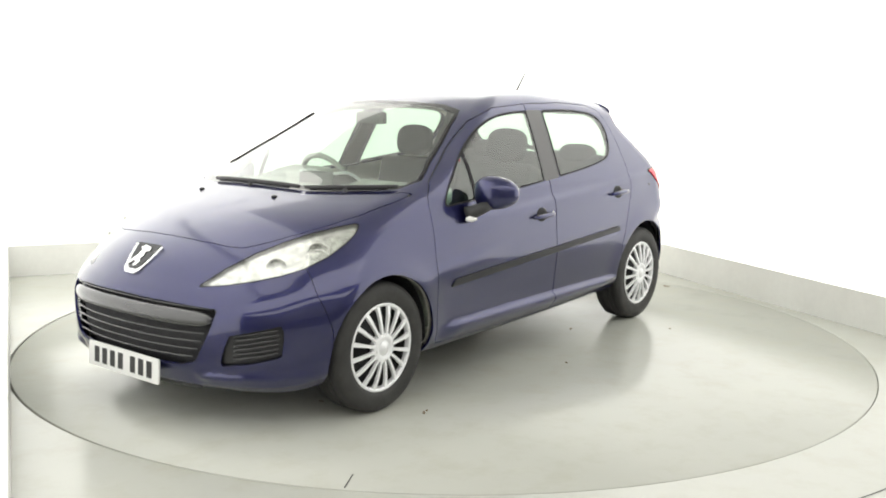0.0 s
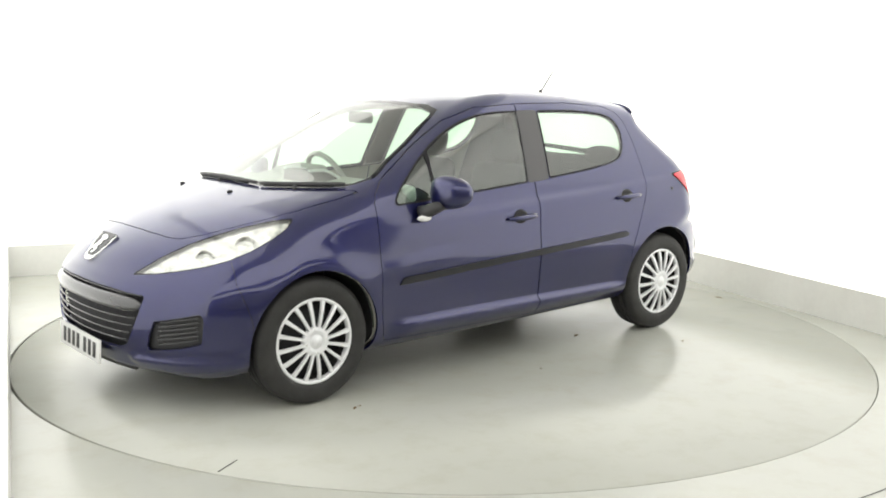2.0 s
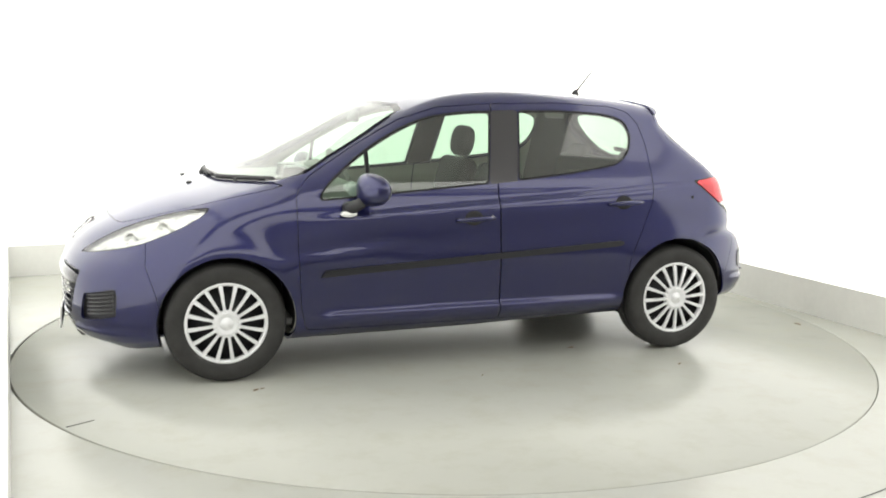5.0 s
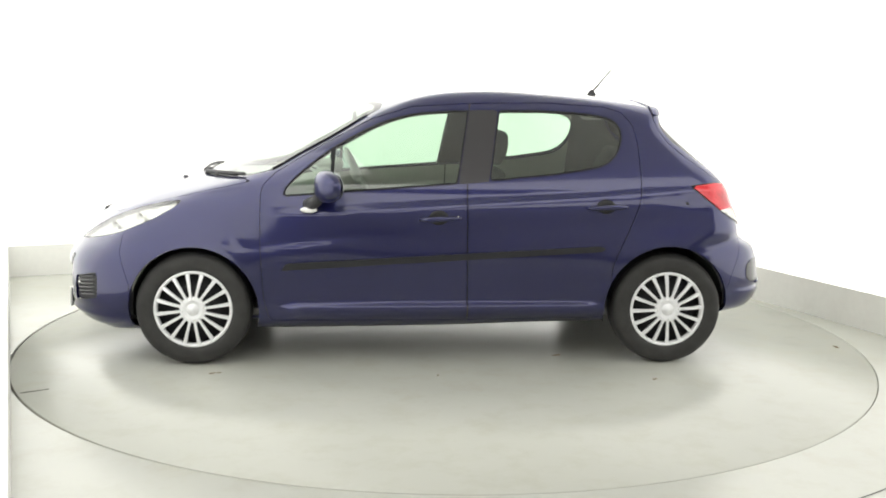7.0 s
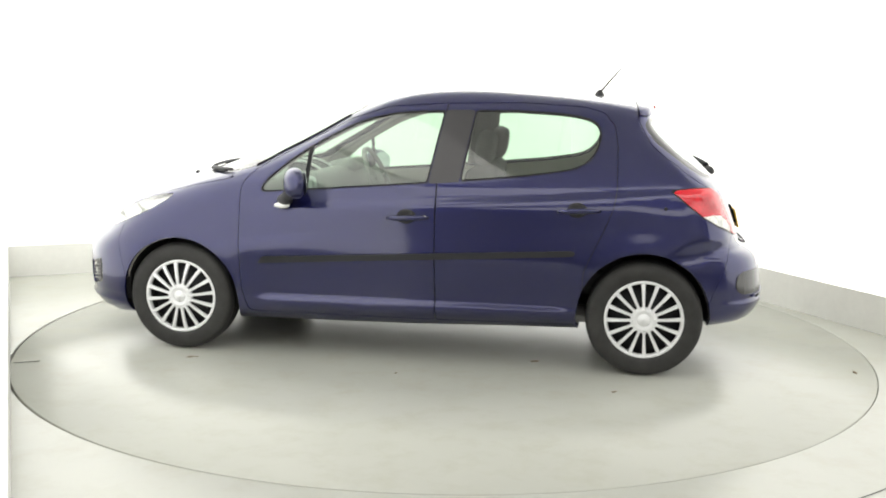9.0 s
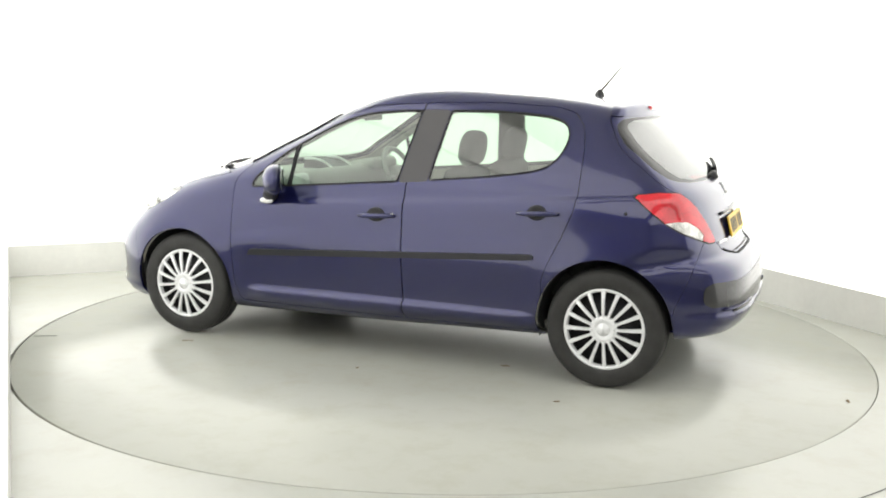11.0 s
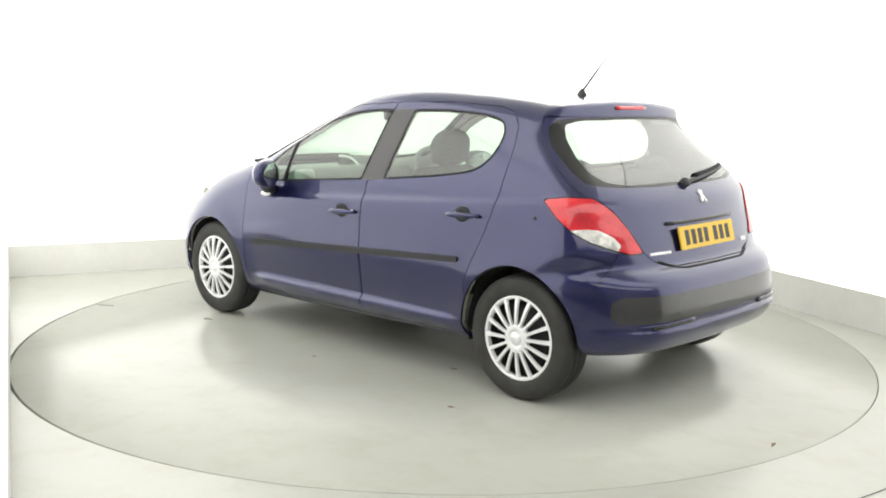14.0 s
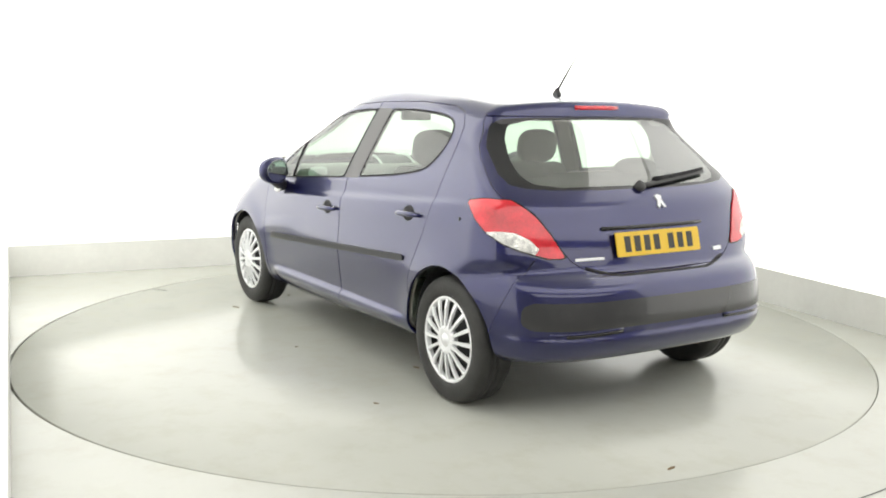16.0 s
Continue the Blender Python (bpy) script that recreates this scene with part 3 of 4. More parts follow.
# bonnet
BONNET = [(1.823, 0), (1.818, 0.12), (1.806, 0.24), (1.776, 0.38), (1.745, 0.452), (1.66, 0.53), (1.545, 0.605), (1.43, 0.67), (1.30, 0.716), (1.10, 0.745), (0.965, 0.752), (1.03, 0.70), (1.12, 0.61), (1.25, 0.42), (1.305, 0.2), (1.315, 0)]
BONNET = BONNET + [(a, -b) for a, b in reversed(BONNET) if b > 0]
bonnet, rest = split(rest, lambda p: where(p[:, 2] > 0.68, poly_sdf(p[:, 0], p[:, 1], BONNET)))
bonnet, more = split(bonnet, lambda p: poly_sdf(p[:, 0], p[:, 1], BONNET) + 0.0035)
gap_faces += more
# tailgate
GATE = mirror_poly([(0, 0.662), (0.372, 0.664), (0.446, 0.687), (0.497, 0.722), (0.530, 0.765), (0.572, 0.845), (0.618, 0.918), (0.660, 0.956), (0.705, 0.995), (0.728, 1.05), (0.708, 1.13), (0.668, 1.23), (0.62, 1.33), (0.58, 1.366), (0.3, 1.381), (0, 1.385)])


def gate_line(p):
    """Negative on the tailgate: by its outline from behind below the window's foot, by its side edges above."""
    edge = np.interp(p[:, 2], [0.985, 1.041, 1.086, 1.15, 1.204, 1.318, 1.40], [-1.565, -1.475, -1.415, -1.325, -1.265, -1.205, -1.195])
    return np.where(p[:, 2] > 0.985, p[:, 0] - edge, np.maximum(poly_sdf(p[:, 1], p[:, 2], GATE), p[:, 0] + 1.0))



gate, rest = split(rest, gate_line)
gate, more = split(gate, lambda p: gate_line(p) + 0.0035)
gap_faces += more
spoiler, gate = split(gate, lambda p: 1.342 - p[:, 2])
# bumpers
front_bumper, rest = split(rest, lambda p: where(p[:, 0] > 1.3, 1.575 + np.interp(p[:, 2], [0.2, 0.44, 0.60, 0.72, 0.80], [0.0, 0.02, 0.07, 0.06, 0.16]) - p[:, 0]))
front_bumper, more = split(front_bumper, lambda p: 1.5775 + np.interp(p[:, 2], [0.2, 0.44, 0.60, 0.72, 0.80], [0.0, 0.02, 0.07, 0.06, 0.16]) - p[:, 0])
gap_faces += more
rear_line = lambda p, g: np.maximum(p[:, 0] + 1.56 + np.interp(p[:, 2], [0.3, 0.45, 0.60, 0.73], [0.0, 0.05, 0.11, 0.14]) + g, p[:, 2] - 0.74)
rear_bumper, rest = split(rest, lambda p: rear_line(p, 0))
rear_bumper, more = split(rear_bumper, lambda p: rear_line(p, 0.0018))
gap_faces += more
wing, rest = split(rest, lambda p: np.maximum(np.maximum(0.90 - p[:, 0], p[:, 2] - 0.965), 0.30 - np.abs(p[:, 1])))
floor_pan, rest = split(rest, lambda p: np.maximum(p[:, 2] - 0.215, np.abs(p[:, 1]) - 0.70))

lining_faces = rest + fd + bd + gate + wing
for name, faces, label in (("wing", wing, ""), ("door", fd, "dark blue front door"), ("door", bd, "dark blue rear door")):
    for half in sides(faces):
        ob = panel(name, half, PAINT, label)


def islands(faces):
    """Faces grouped into sheets that hang together."""
    up = {}

    def top(i):
        while up.setdefault(i, i) != i:
            up[i] = up[up[i]]
            i = up[i]
        return i

    for f in faces:
        for i in f[1:]:
            up[top(i)] = top(f[0])
    groups = {}
    for f in faces:
        groups.setdefault(top(f[0]), []).append(f)
    return sorted(groups.values(), key=len, reverse=True)


sheets = [g for g in islands(rest) if len(g) > 12]
panel("body", sheets[0], PAINT, "dark blue roof and side frame")
for g in sheets[1:]:
    panel("sill" if max(VERTS[i][2] for f in g for i in f) < 0.5 else "body_panel", g, PAINT)
panel("bonnet", bonnet, PAINT, "dark blue bonnet with a fine shut line")
for g in islands(gate):
    if len(g) > 12:
        panel("tailgate", g, PAINT, "dark blue tailgate")
panel("front_bumper", front_bumper, PAINT)
panel("rear_bumper", rear_bumper, PAINT)
spoiler_edge, spoiler = split(spoiler, lambda p: np.maximum(p[:, 0] + 1.283 + 0.13 * p[:, 1] ** 2 * -1, p[:, 2] - 1.395))
for g in islands(spoiler):
    if len(g) > 6:
        panel("spoiler", g, PAINT, "dark blue roof spoiler over the rear window", offset=0.010, flange=0.03)
panel("spoiler_edge", spoiler_edge, PAINT, "dark blue spoiler edge", offset=0.0105, flange=0.03)
panel("floor_pan", floor_pan, GAP, "black underside")
panel("windscreen", screen, SCREEN, "clear windscreen", flange=0)
panel("windscreen_frame", screen_rim, GLOSS_BLACK, "black windscreen surround")
panel("rear_window", back_clear, REAR_GLASS, "tinted rear window", flange=0)
panel("rear_window_frame", back_rim, GLOSS_BLACK, "black border of the rear window")
for half in sides(front_win):
    rear_bit = [f for f in half if sum(VERTS[i][0] for i in f) / len(f) < 0.545]
    fore_bit = [f for f in half if sum(VERTS[i][0] for i in f) / len(f) >= 0.545]
    panel("side_window", rear_bit, GLASS, "tinted front door window", flange=0)
    panel("quarter_window", fore_bit, GLASS, "small tinted quarter window", flange=0)
for half in sides(back_win):
    panel("side_window", half, GLASS, "tinted rear door window", flange=0)
for name, faces, m, label, off in (("window_seal", front_seal, SEAL, "black rubber seal", 0.002), ("window_seal", back_seal, SEAL, "black rubber seal", 0.002), ("window_divider", divider, SEAL, "black window bar", 0.004),
                                   ("pillar_cover", pillar, PILLAR_TRIM, "black door pillar cover", 0.0), ("rubbing_strip", strip_front, STRIP_BLACK, "black rubbing strip", 0.009), ("rubbing_strip", strip_back, STRIP_BLACK, "black rubbing strip", 0.009)):
    for half in sides(faces):
        panel(name, half, m, label, offset=off, flange=0.016)
panel("bumper_strip", bump_strip, BAR_GREY, "dark grey rear bumper strip", offset=0.004, flange=0.02)
panel("panel_gap", gap_faces, GAP, "dark shut lines", offset=-0.007, flange=0)
panel("grille_backing", mouth + blade, GAP, "dark depth of the grille", offset=-0.045, flange=0)
for half in sides(fog):
    panel("fog_recess", half, BLACK, "black side intake", offset=-0.025, flange=0)

# inner lining of the cabin, 25 mm inside the panels
roof_faces = [f for f in rest if sum(VERTS[i][2] for i in f) / len(f) > 1.30]
roof_set = set(roof_faces)
panel("headlining", roof_faces, LINING, "light grey headlining", offset=-0.028, flange=0)
inner = [f for f in lining_faces if f not in roof_set]
tail_set = {f for f in inner if sum(VERTS[i][0] for i in f) / len(f) < -1.0}
panel("cabin_lining", [f for f in inner if f not in tail_set], PALE_TRIM, "pale beige-grey inner trim", offset=-0.030, flange=0)
panel("boot_trim", [f for f in inner if f in tail_set], DARK_TRIM, "charcoal rear pillar trim", offset=-0.030, flange=0)
panel("engine_bay", bonnet + front_bumper, GAP, "dark engine bay", offset=-0.05, flange=0)
panel("boot_lining", rear_bumper, GAP, "dark inner face", offset=-0.03, flange=0)


def on_skin(x=None, y=None, z=None, out=0.0, side=1):
    """The place on the body at two given coordinates, searched along the third from outside."""
    if y is None:
        lo, hi, f = 0.0, 1.2, lambda s: (x, side * s, z)
    elif x is None:
        lo, hi, f = 0.0, side * 2.6, lambda s: (s, y, z)
    else:
        lo, hi, f = 0.5, 1.9, lambda s: (x, y, s)
    for _ in range(40):
        mid = (lo + hi) / 2
        if body(np.array([f(mid)]))[0] < 0:
            lo = mid
        else:
            hi = mid
    p = np.array(f(lo), float)
    n = slope(p[None])[0]
    return Vector(p + n * out), Vector(n)


# lamps
for half in sides(head):
    lamp_body = panel("headlight", half, LENS, "clear almond-shaped headlight", flange=0)
    lamp_body.visible_shadow = False
    bowl = panel("reflector", half, HEAD_BOWL, "bright reflector", offset=-0.013, flange=0, parent=lamp_body)
    s = 1 if half and sum(VERTS[i][1] for i in half[0]) > 0 else -1
    for cx, cz, r in ((1.715, 0.712, 0.042), (1.560, 0.765, 0.050)):
        at, n = on_skin(x=cx, z=cz, out=-0.020, side=s)
        bm = lathe([(r * 1.06, 0.006), (r, 0.011), (r * 0.9, 0.004), (r * 0.55, -0.004), (r * 0.3, -0.005), (r * 0.26, 0.006), (0.001, 0.009)], 28)
        d = Vector((0.75, 0.6 * s, 0.1)).normalized()
        bmesh.ops.transform(bm, matrix=Matrix.Translation(at) @ d.to_track_quat("Z", "Y").to_matrix().to_4x4(), verts=bm.verts)
        part("lamp_bowl", bm, HEAD_BOWL, lamp_body, "silver lamp bowl")
for half in sides(head_rim):
    panel("headlight_rim", half, GLOSS_BLACK, "black headlight edge", offset=-0.001, flange=0.03)
for half in sides(tail):
    for g in islands(half)[:1]:
        panel("tail_light", g, RED, "red tail lamp", offset=0.006, flange=0.03)
for half in sides(tail_rim):
    panel("tail_light_rim", half, GLOSS_BLACK, "dark joint round the tail lamp", offset=0.001, flange=0.03)
for half in sides(tail_clear):
    panel("reversing_light", half, HEAD_BOWL, "clear reversing lamp", offset=0.004, flange=0.03)

# grille blade, slats and side intakes
def blade_bar():
    bm = bmesh.new()
    n, rings = 16, []
    for k in range(41):
        y = 0.506 * (k / 20 - 1)
        e = max(1 - (abs(y) / 0.512) ** 10, 0.02) ** 0.5
        c, nn = on_skin(y=y, z=0.507 - 0.03 * y * y)
        nn = Vector((1, 0.75 * y + 1.2 * y ** 3, 0.12)).normalized()
        c = c - nn * 0.016
        up = (Vector((0, 0, 1)) - nn * nn.z).normalized()
        rings.append([bm.verts.new(c + nn * 0.022 * e * math.cos(2 * math.pi * i / n) + up * 0.037 * e * math.sin(2 * math.pi * i / n)) for i in range(n)])
    for a, b in zip(rings, rings[1:]):
        for i in range(n):
            bm.faces.new((a[i], b[i], b[(i + 1) % n], a[(i + 1) % n]))
    bm.faces.new(rings[0])
    bm.faces.new(rings[-1][::-1])
    bmesh.ops.recalc_face_normals(bm, faces=bm.faces)
    return bm


car_part("grille_blade", blade_bar(), BLADE, "satin black bar across the grille")



for z, w in ((0.440, 0.475), (0.405, 0.460), (0.370, 0.440), (0.335, 0.415)):
    pts = [on_skin(y=w * (k / 12 - 1), z=z, out=-0.012)[0] for k in range(25)]
    car_part("grille_slat", tube(pts, 0.0045), BAR_GREY, "slim grey grille slat")
pts = [on_skin(y=0.50 * (k / 12 - 1), z=0.557 - 0.05 * (0.50 * (k / 12 - 1)) ** 2, out=-0.006)[0] for k in range(25)]
car_part("grille_slat", tube(pts, 0.0035), BAR_GREY, "slim grey grille slat")
for s in (1, -1):
    for k in range(6):
        z0, z1 = 0.335 + 0.020 * k, 0.362 + 0.020 * k
        pts = []
        for q in range(9):
            x = 1.925 - 0.125 * q / 8
            z = z0 + (z1 - z0) * q / 8
            pts.append(on_skin(x=x, z=z, out=-0.008, side=s)[0])
        car_part("intake_slat", tube(pts, 0.004), BAR_GREY, "slim grey intake slat")


# wheels
def spoke_mesh():
    """One tapered spoke of a wheel cover, lying along x, facing z."""
    bm = bmesh.new()
    rows = []
    for r, w, h in ((0.060, 0.0075, 0.030), (0.10, 0.0080, 0.029), (0.15, 0.0095, 0.024), (0.192, 0.0115, 0.015)):
        rows.append([bm.verts.new((r, y, z)) for y, z in ((-w, h - 0.012), (-w * 0.8, h), (w * 0.8, h), (w, h - 0.012))])
    for a, b in zip(rows, rows[1:]):
        for i in range(3):
            bm.faces.new((a[i], b[i], b[i + 1], a[i + 1]))
    me = bpy.data.meshes.new("spoke")
    bm.to_mesh(me)
    bm.free()
    me.materials.append(SILVER)
    return me


SPOKE = spoke_mesh()


def make_wheel(x, y, z, spin):
    s = 1 if y > 0 else -1
    hub = lathe([(0.001, 0.002), (0.196, 0.002), (0.200, -0.05), (0.13, -0.09), (0.001, -0.09)], 48)
    wheel = car_part("wheel", hub, GAP, "wheel with a black tyre and silver cover")
    turn = Matrix.Rotation(radians(-90 * s), 4, "X")
    wheel.matrix_basis = Matrix.Translation((x + AXIS_X, y + AXIS_Y, z)) @ turn @ pose(0, 0, 0, 0, 0, spin)
    tyre = lathe([(0.200, -0.06), (0.196, 0.070), (0.206, 0.086), (0.225, 0.0925), (0.255, 0.094), (0.278, 0.090), (0.290, 0.082), (0.297, 0.070), (0.3005, 0.055), (0.302, 0.034), (0.298, 0.032), (0.298, 0.026), (0.3025, 0.024),
                  (0.303, 0.003), (0.298, 0.002), (0.298, -0.004), (0.3025, -0.005), (0.302, -0.03), (0.297, -0.07), (0.28, -0.09), (0.22, -0.092), (0.200, -0.06)], 72)
    part("tyre", tyre, RUBBER, wheel, "black tyre")
    rim = lathe([(0.186, 0.062), (0.188, 0.080), (0.193, 0.086), (0.201, 0.087), (0.206, 0.083), (0.207, 0.074)], 72)
    part("rim", rim, SILVER, wheel, "silver outer ring")
    cap = lathe([(0.066, 0.070), (0.070, 0.093), (0.064, 0.099), (0.045, 0.102), (0.040, 0.097), (0.030, 0.096), (0.026, 0.103), (0.001, 0.106)], 40)
    part("hub_cap", cap, SILVER, wheel, "silver wheel centre")
    for k in range(16):
        ob = new("spoke", SPOKE)
        ob.parent = wheel
        ob.matrix_basis = pose(0, 0, 0.070, 0, 0, 22.5 * k)
    for k in range(4):
        b = lathe([(0.007, 0.092), (0.006, 0.100), (0.001, 0.101)], 10)
        bmesh.ops.translate(b, vec=(0.053 * math.cos(k * 1.5708), 0.053 * math.sin(k * 1.5708), 0), verts=b.verts)
        part("wheel_bolt", b, CHROME, wheel)
    arc = bmesh.new()
    n, rr = 30, 0.352
    a0, a1 = (-14, 194) if x > 0 else (-14, 170)
    rings = [[arc.verts.new((x + rr * math.cos(math.radians(a0 + (a1 - a0) * i / n)), yy, z + 0.006 + rr * math.sin(math.radians(a0 + (a1 - a0) * i / n)))) for i in range(n + 1)] for yy in (0.40 * s, 0.79 * s)]
    for i in range(n):
        arc.faces.new((rings[0][i], rings[0][i + 1], rings[1][i + 1], rings[1][i]))
    arc.faces.new(rings[0])
    car_part("wheel_arch_liner", arc, GAP, "black arch liner")


for x, y, z, spin in ((1.27, 0.742, 0.303, 8), (-1.27, 0.742, 0.303, 3), (1.27, -0.742, 0.303, 0), (-1.27, -0.742, 0.303, 11)):
    make_wheel(x, y, z, spin)


# door handles
def door_handle(x, z, s):
    # no hollow is cut: a dark disc on the skin gives its shade
    cup = bmesh.new()
    rings = [[cup.verts.new(on_skin(x=x + q * 0.052 * math.cos(k * math.pi / 14), z=z + 0.002 + q * 0.038 * math.sin(k * math.pi / 14), out=h, side=s)[0]) for k in range(28)]
             for q, h in ((1.0, 0.0005), (0.93, 0.004), (0.6, 0.003), (0.2, 0.002))]
    for a, b in zip(rings, rings[1:]):
        for k in range(28):
            cup.faces.new((a[k], a[(k + 1) % 28], b[(k + 1) % 28], b[k]))
    cup.faces.new(rings[-1])
    bmesh.ops.recalc_face_normals(cup, faces=cup.faces)
    car_part("handle_recess_shade", cup, GAP, "dark disc for the shaded recess behind a door handle")
    pts = []
    for k in range(15):
        q = -1 + k / 7
        pts.append(on_skin(x=x - 0.008 - 0.105 * q, z=z - 0.004 + 0.004 * q, out=0.006 + 0.026 * (1 - q ** 4), side=s)[0])
    bm = tube(pts, 0.013, 12)
    for v in bm.verts:                               # a flat grip, thinner towards its ends
        k = min(range(15), key=lambda i: (pts[i] - v.co).length)
        v.co.z = pts[k].z + (v.co.z - pts[k].z) * (1.05 - 0.45 * abs(k / 7 - 1) ** 3)
        v.co.y = pts[k].y + (v.co.y - pts[k].y) * 0.7
    car_part("door_handle", bm, PAINT, "body-coloured door handle")


for s in (1, -1):
    door_handle(-0.015, 0.797, s)
    door_handle(-0.908, 0.860, s)
    lock, n = on_skin(x=-0.115, z=0.802, out=0.012, side=s)
    bm = bmesh.new()
    bmesh.ops.create_uvsphere(bm, u_segments=12, v_segments=8, radius=0.008, matrix=Matrix.Translation(lock))
    car_part("door_lock", bm, CHROME, "small bright door lock")
    dot, n = on_skin(x=-1.352, z=0.883, out=0.001, side=s)
    bm = lathe([(0.009, 0.0), (0.007, 0.002), (0.001, 0.002)], 14)
    bmesh.ops.transform(bm, matrix=Matrix.Translation(dot) @ n.to_track_quat("Z", "Y").to_matrix().to_4x4(), verts=bm.verts)
    car_part("body_plug", bm, GAP, "small dark plug in the rear wing")


# door mirrors
def door_mirror(s):
    bm = bmesh.new()
    bmesh.ops.create_uvsphere(bm, u_segments=36, v_segments=24, radius=1.0)
    for v in bm.verts:
        c = v.co
        p = 0.84                                     # squarer than an egg
        c.x, c.y, c.z = (math.copysign(abs(k) ** p, k) for k in c)
        c *= 1 / max(1.0, c.length * 0.92)
        if c.x < 0:
            c.x *= 0.50
        c.z *= 1 - 0.16 * c.y
        if c.x > 0:
            c.x -= 0.25 * c.y * c.y * c.x
    bmesh.ops.scale(bm, vec=(0.072, 0.113, 0.082), verts=bm.verts)
    bmesh.ops.rotate(bm, matrix=Matrix.Rotation(radians(26), 3, "Z"), verts=bm.verts)
    bmesh.ops.translate(bm, vec=(0.552, 0.938, 0.964), verts=bm.verts)
    if s < 0:
        bmesh.ops.scale(bm, vec=(1, -1, 1), verts=bm.verts)
        bmesh.ops.reverse_faces(bm, faces=bm.faces)
    shell = car_part("door_mirror", bm, PAINT, "dark blue door mirror with a black foot")
    g = bmesh.new()
    bmesh.ops.create_uvsphere(g, u_segments=28, v_segments=14, radius=1.0)
    bmesh.ops.scale(g, vec=(0.007, 0.095, 0.067), verts=g.verts)
    bmesh.ops.rotate(g, matrix=Matrix.Rotation(radians(26), 3, "Z"), verts=g.verts)
    bmesh.ops.translate(g, vec=(0.5205, 0.9225, 0.964), verts=g.verts)
    for v in g.verts:
        v.co.y *= s
    part("mirror_glass", g, MIRROR, shell, "mirror glass")
    foot = tube([(0.600, 0.930, 0.915), (0.622, 0.895, 0.888), (0.645, 0.862, 0.868), (0.655, 0.835, 0.858)], 0.030, 14, taper=0.042)
    for v in foot.verts:
        v.co.y *= s
        v.co.z = 0.885 + (v.co.z - 0.885) * 0.85
    bmesh.ops.recalc_face_normals(foot, faces=foot.faces)
    part("mirror_foot", foot, BLACK, shell, "black mirror foot")
    rep = bmesh.new()
    bmesh.ops.create_uvsphere(rep, u_segments=20, v_segments=12, radius=1.0)
    bmesh.ops.scale(rep, vec=(0.044, 0.018, 0.017), verts=rep.verts)
    bmesh.ops.translate(rep, vec=(0.662, 0.866, 0.838), verts=rep.verts)
    for v in rep.verts:
        v.co.y *= s
    part("side_repeater", rep, LAMP_WHITE, shell, "clear side repeater lamp")


for s in (1, -1):
    door_mirror(s)


# mouldings along the windscreen's sides
for s in (1, -1):
    line = [on_skin(y=a * s, z=b, out=0.003)[0] for a, b in curve_points([(0.700, 1.035), (0.655, 1.105), (0.603, 1.19), (0.553, 1.268), (0.528, 1.318)], 4)]
    car_part("windscreen_moulding", tube(line, 0.006, 8), SEAL, "black windscreen moulding")

# wipers, nozzles, aerial
def top_place(x, y, out):
    return on_skin(x=x, y=y, out=out)[0]


for a, b, c in (((1.262, -0.31), (1.285, 0.0), (1.268, 0.30)), ((1.262, 0.33), (1.155, 0.52), (1.005, 0.685))):
    line = [top_place(a[0] + (c[0] - a[0]) * k / 12 + 4 * (b[0] - (a[0] + c[0]) / 2) * (k / 12) * (1 - k / 12), a[1] + (c[1] - a[1]) * k / 12, 0.015) for k in range(13)]
    arm = car_part("wiper", tube(line, 0.009, 8), BLACK, "black windscreen wiper")
    low = [p + Vector((0.012, 0, -0.008)) for p in line[1:12]]
    part("wiper_blade", tube(low, 0.007, 6), SEAL, arm, "rubber wiper blade")
    pivot = lathe([(0.011, -0.02), (0.011, 0.004), (0.007, 0.008), (0.001, 0.009)], 16)
    bmesh.ops.translate(pivot, vec=line[6] + Vector((0.022, 0, -0.014)), verts=pivot.verts)
    part("wiper_pivot", pivot, BLACK, arm)
for y in (0.26, -0.27):
    at = top_place(1.395, y, 0.003)
    bm = bmesh.new()
    bmesh.ops.create_uvsphere(bm, u_segments=14, v_segments=8, radius=1.0)
    bmesh.ops.scale(bm, vec=(0.016, 0.012, 0.008), verts=bm.verts)
    bmesh.ops.translate(bm, vec=at, verts=bm.verts)
    car_part("washer_nozzle", bm, BLACK, "black washer nozzle")
aerial_base = lathe([(0.020, -0.006), (0.018, 0.006), (0.010, 0.024), (0.006, 0.032), (0.001, 0.034)], 20)
bmesh.ops.scale(aerial_base, vec=(1.6, 0.9, 1), verts=aerial_base.verts)
bmesh.ops.translate(aerial_base, vec=(-0.994, 0, 1.449), verts=aerial_base.verts)
aerial = car_part("aerial", aerial_base, BLACK, "black roof aerial with a thin whip")
part("whip", tube([(-1.000, 0, 1.470), (-1.050, 0, 1.532), (-1.106, 0, 1.598)], 0.0065, 8, taper=0.0042), BLACK, aerial)
part("whip_tip", tube([(-1.105, 0, 1.597), (-1.180, 0, 1.683), (-1.255, 0, 1.768)], 0.0032, 6, taper=0.0018), BLACK, aerial)

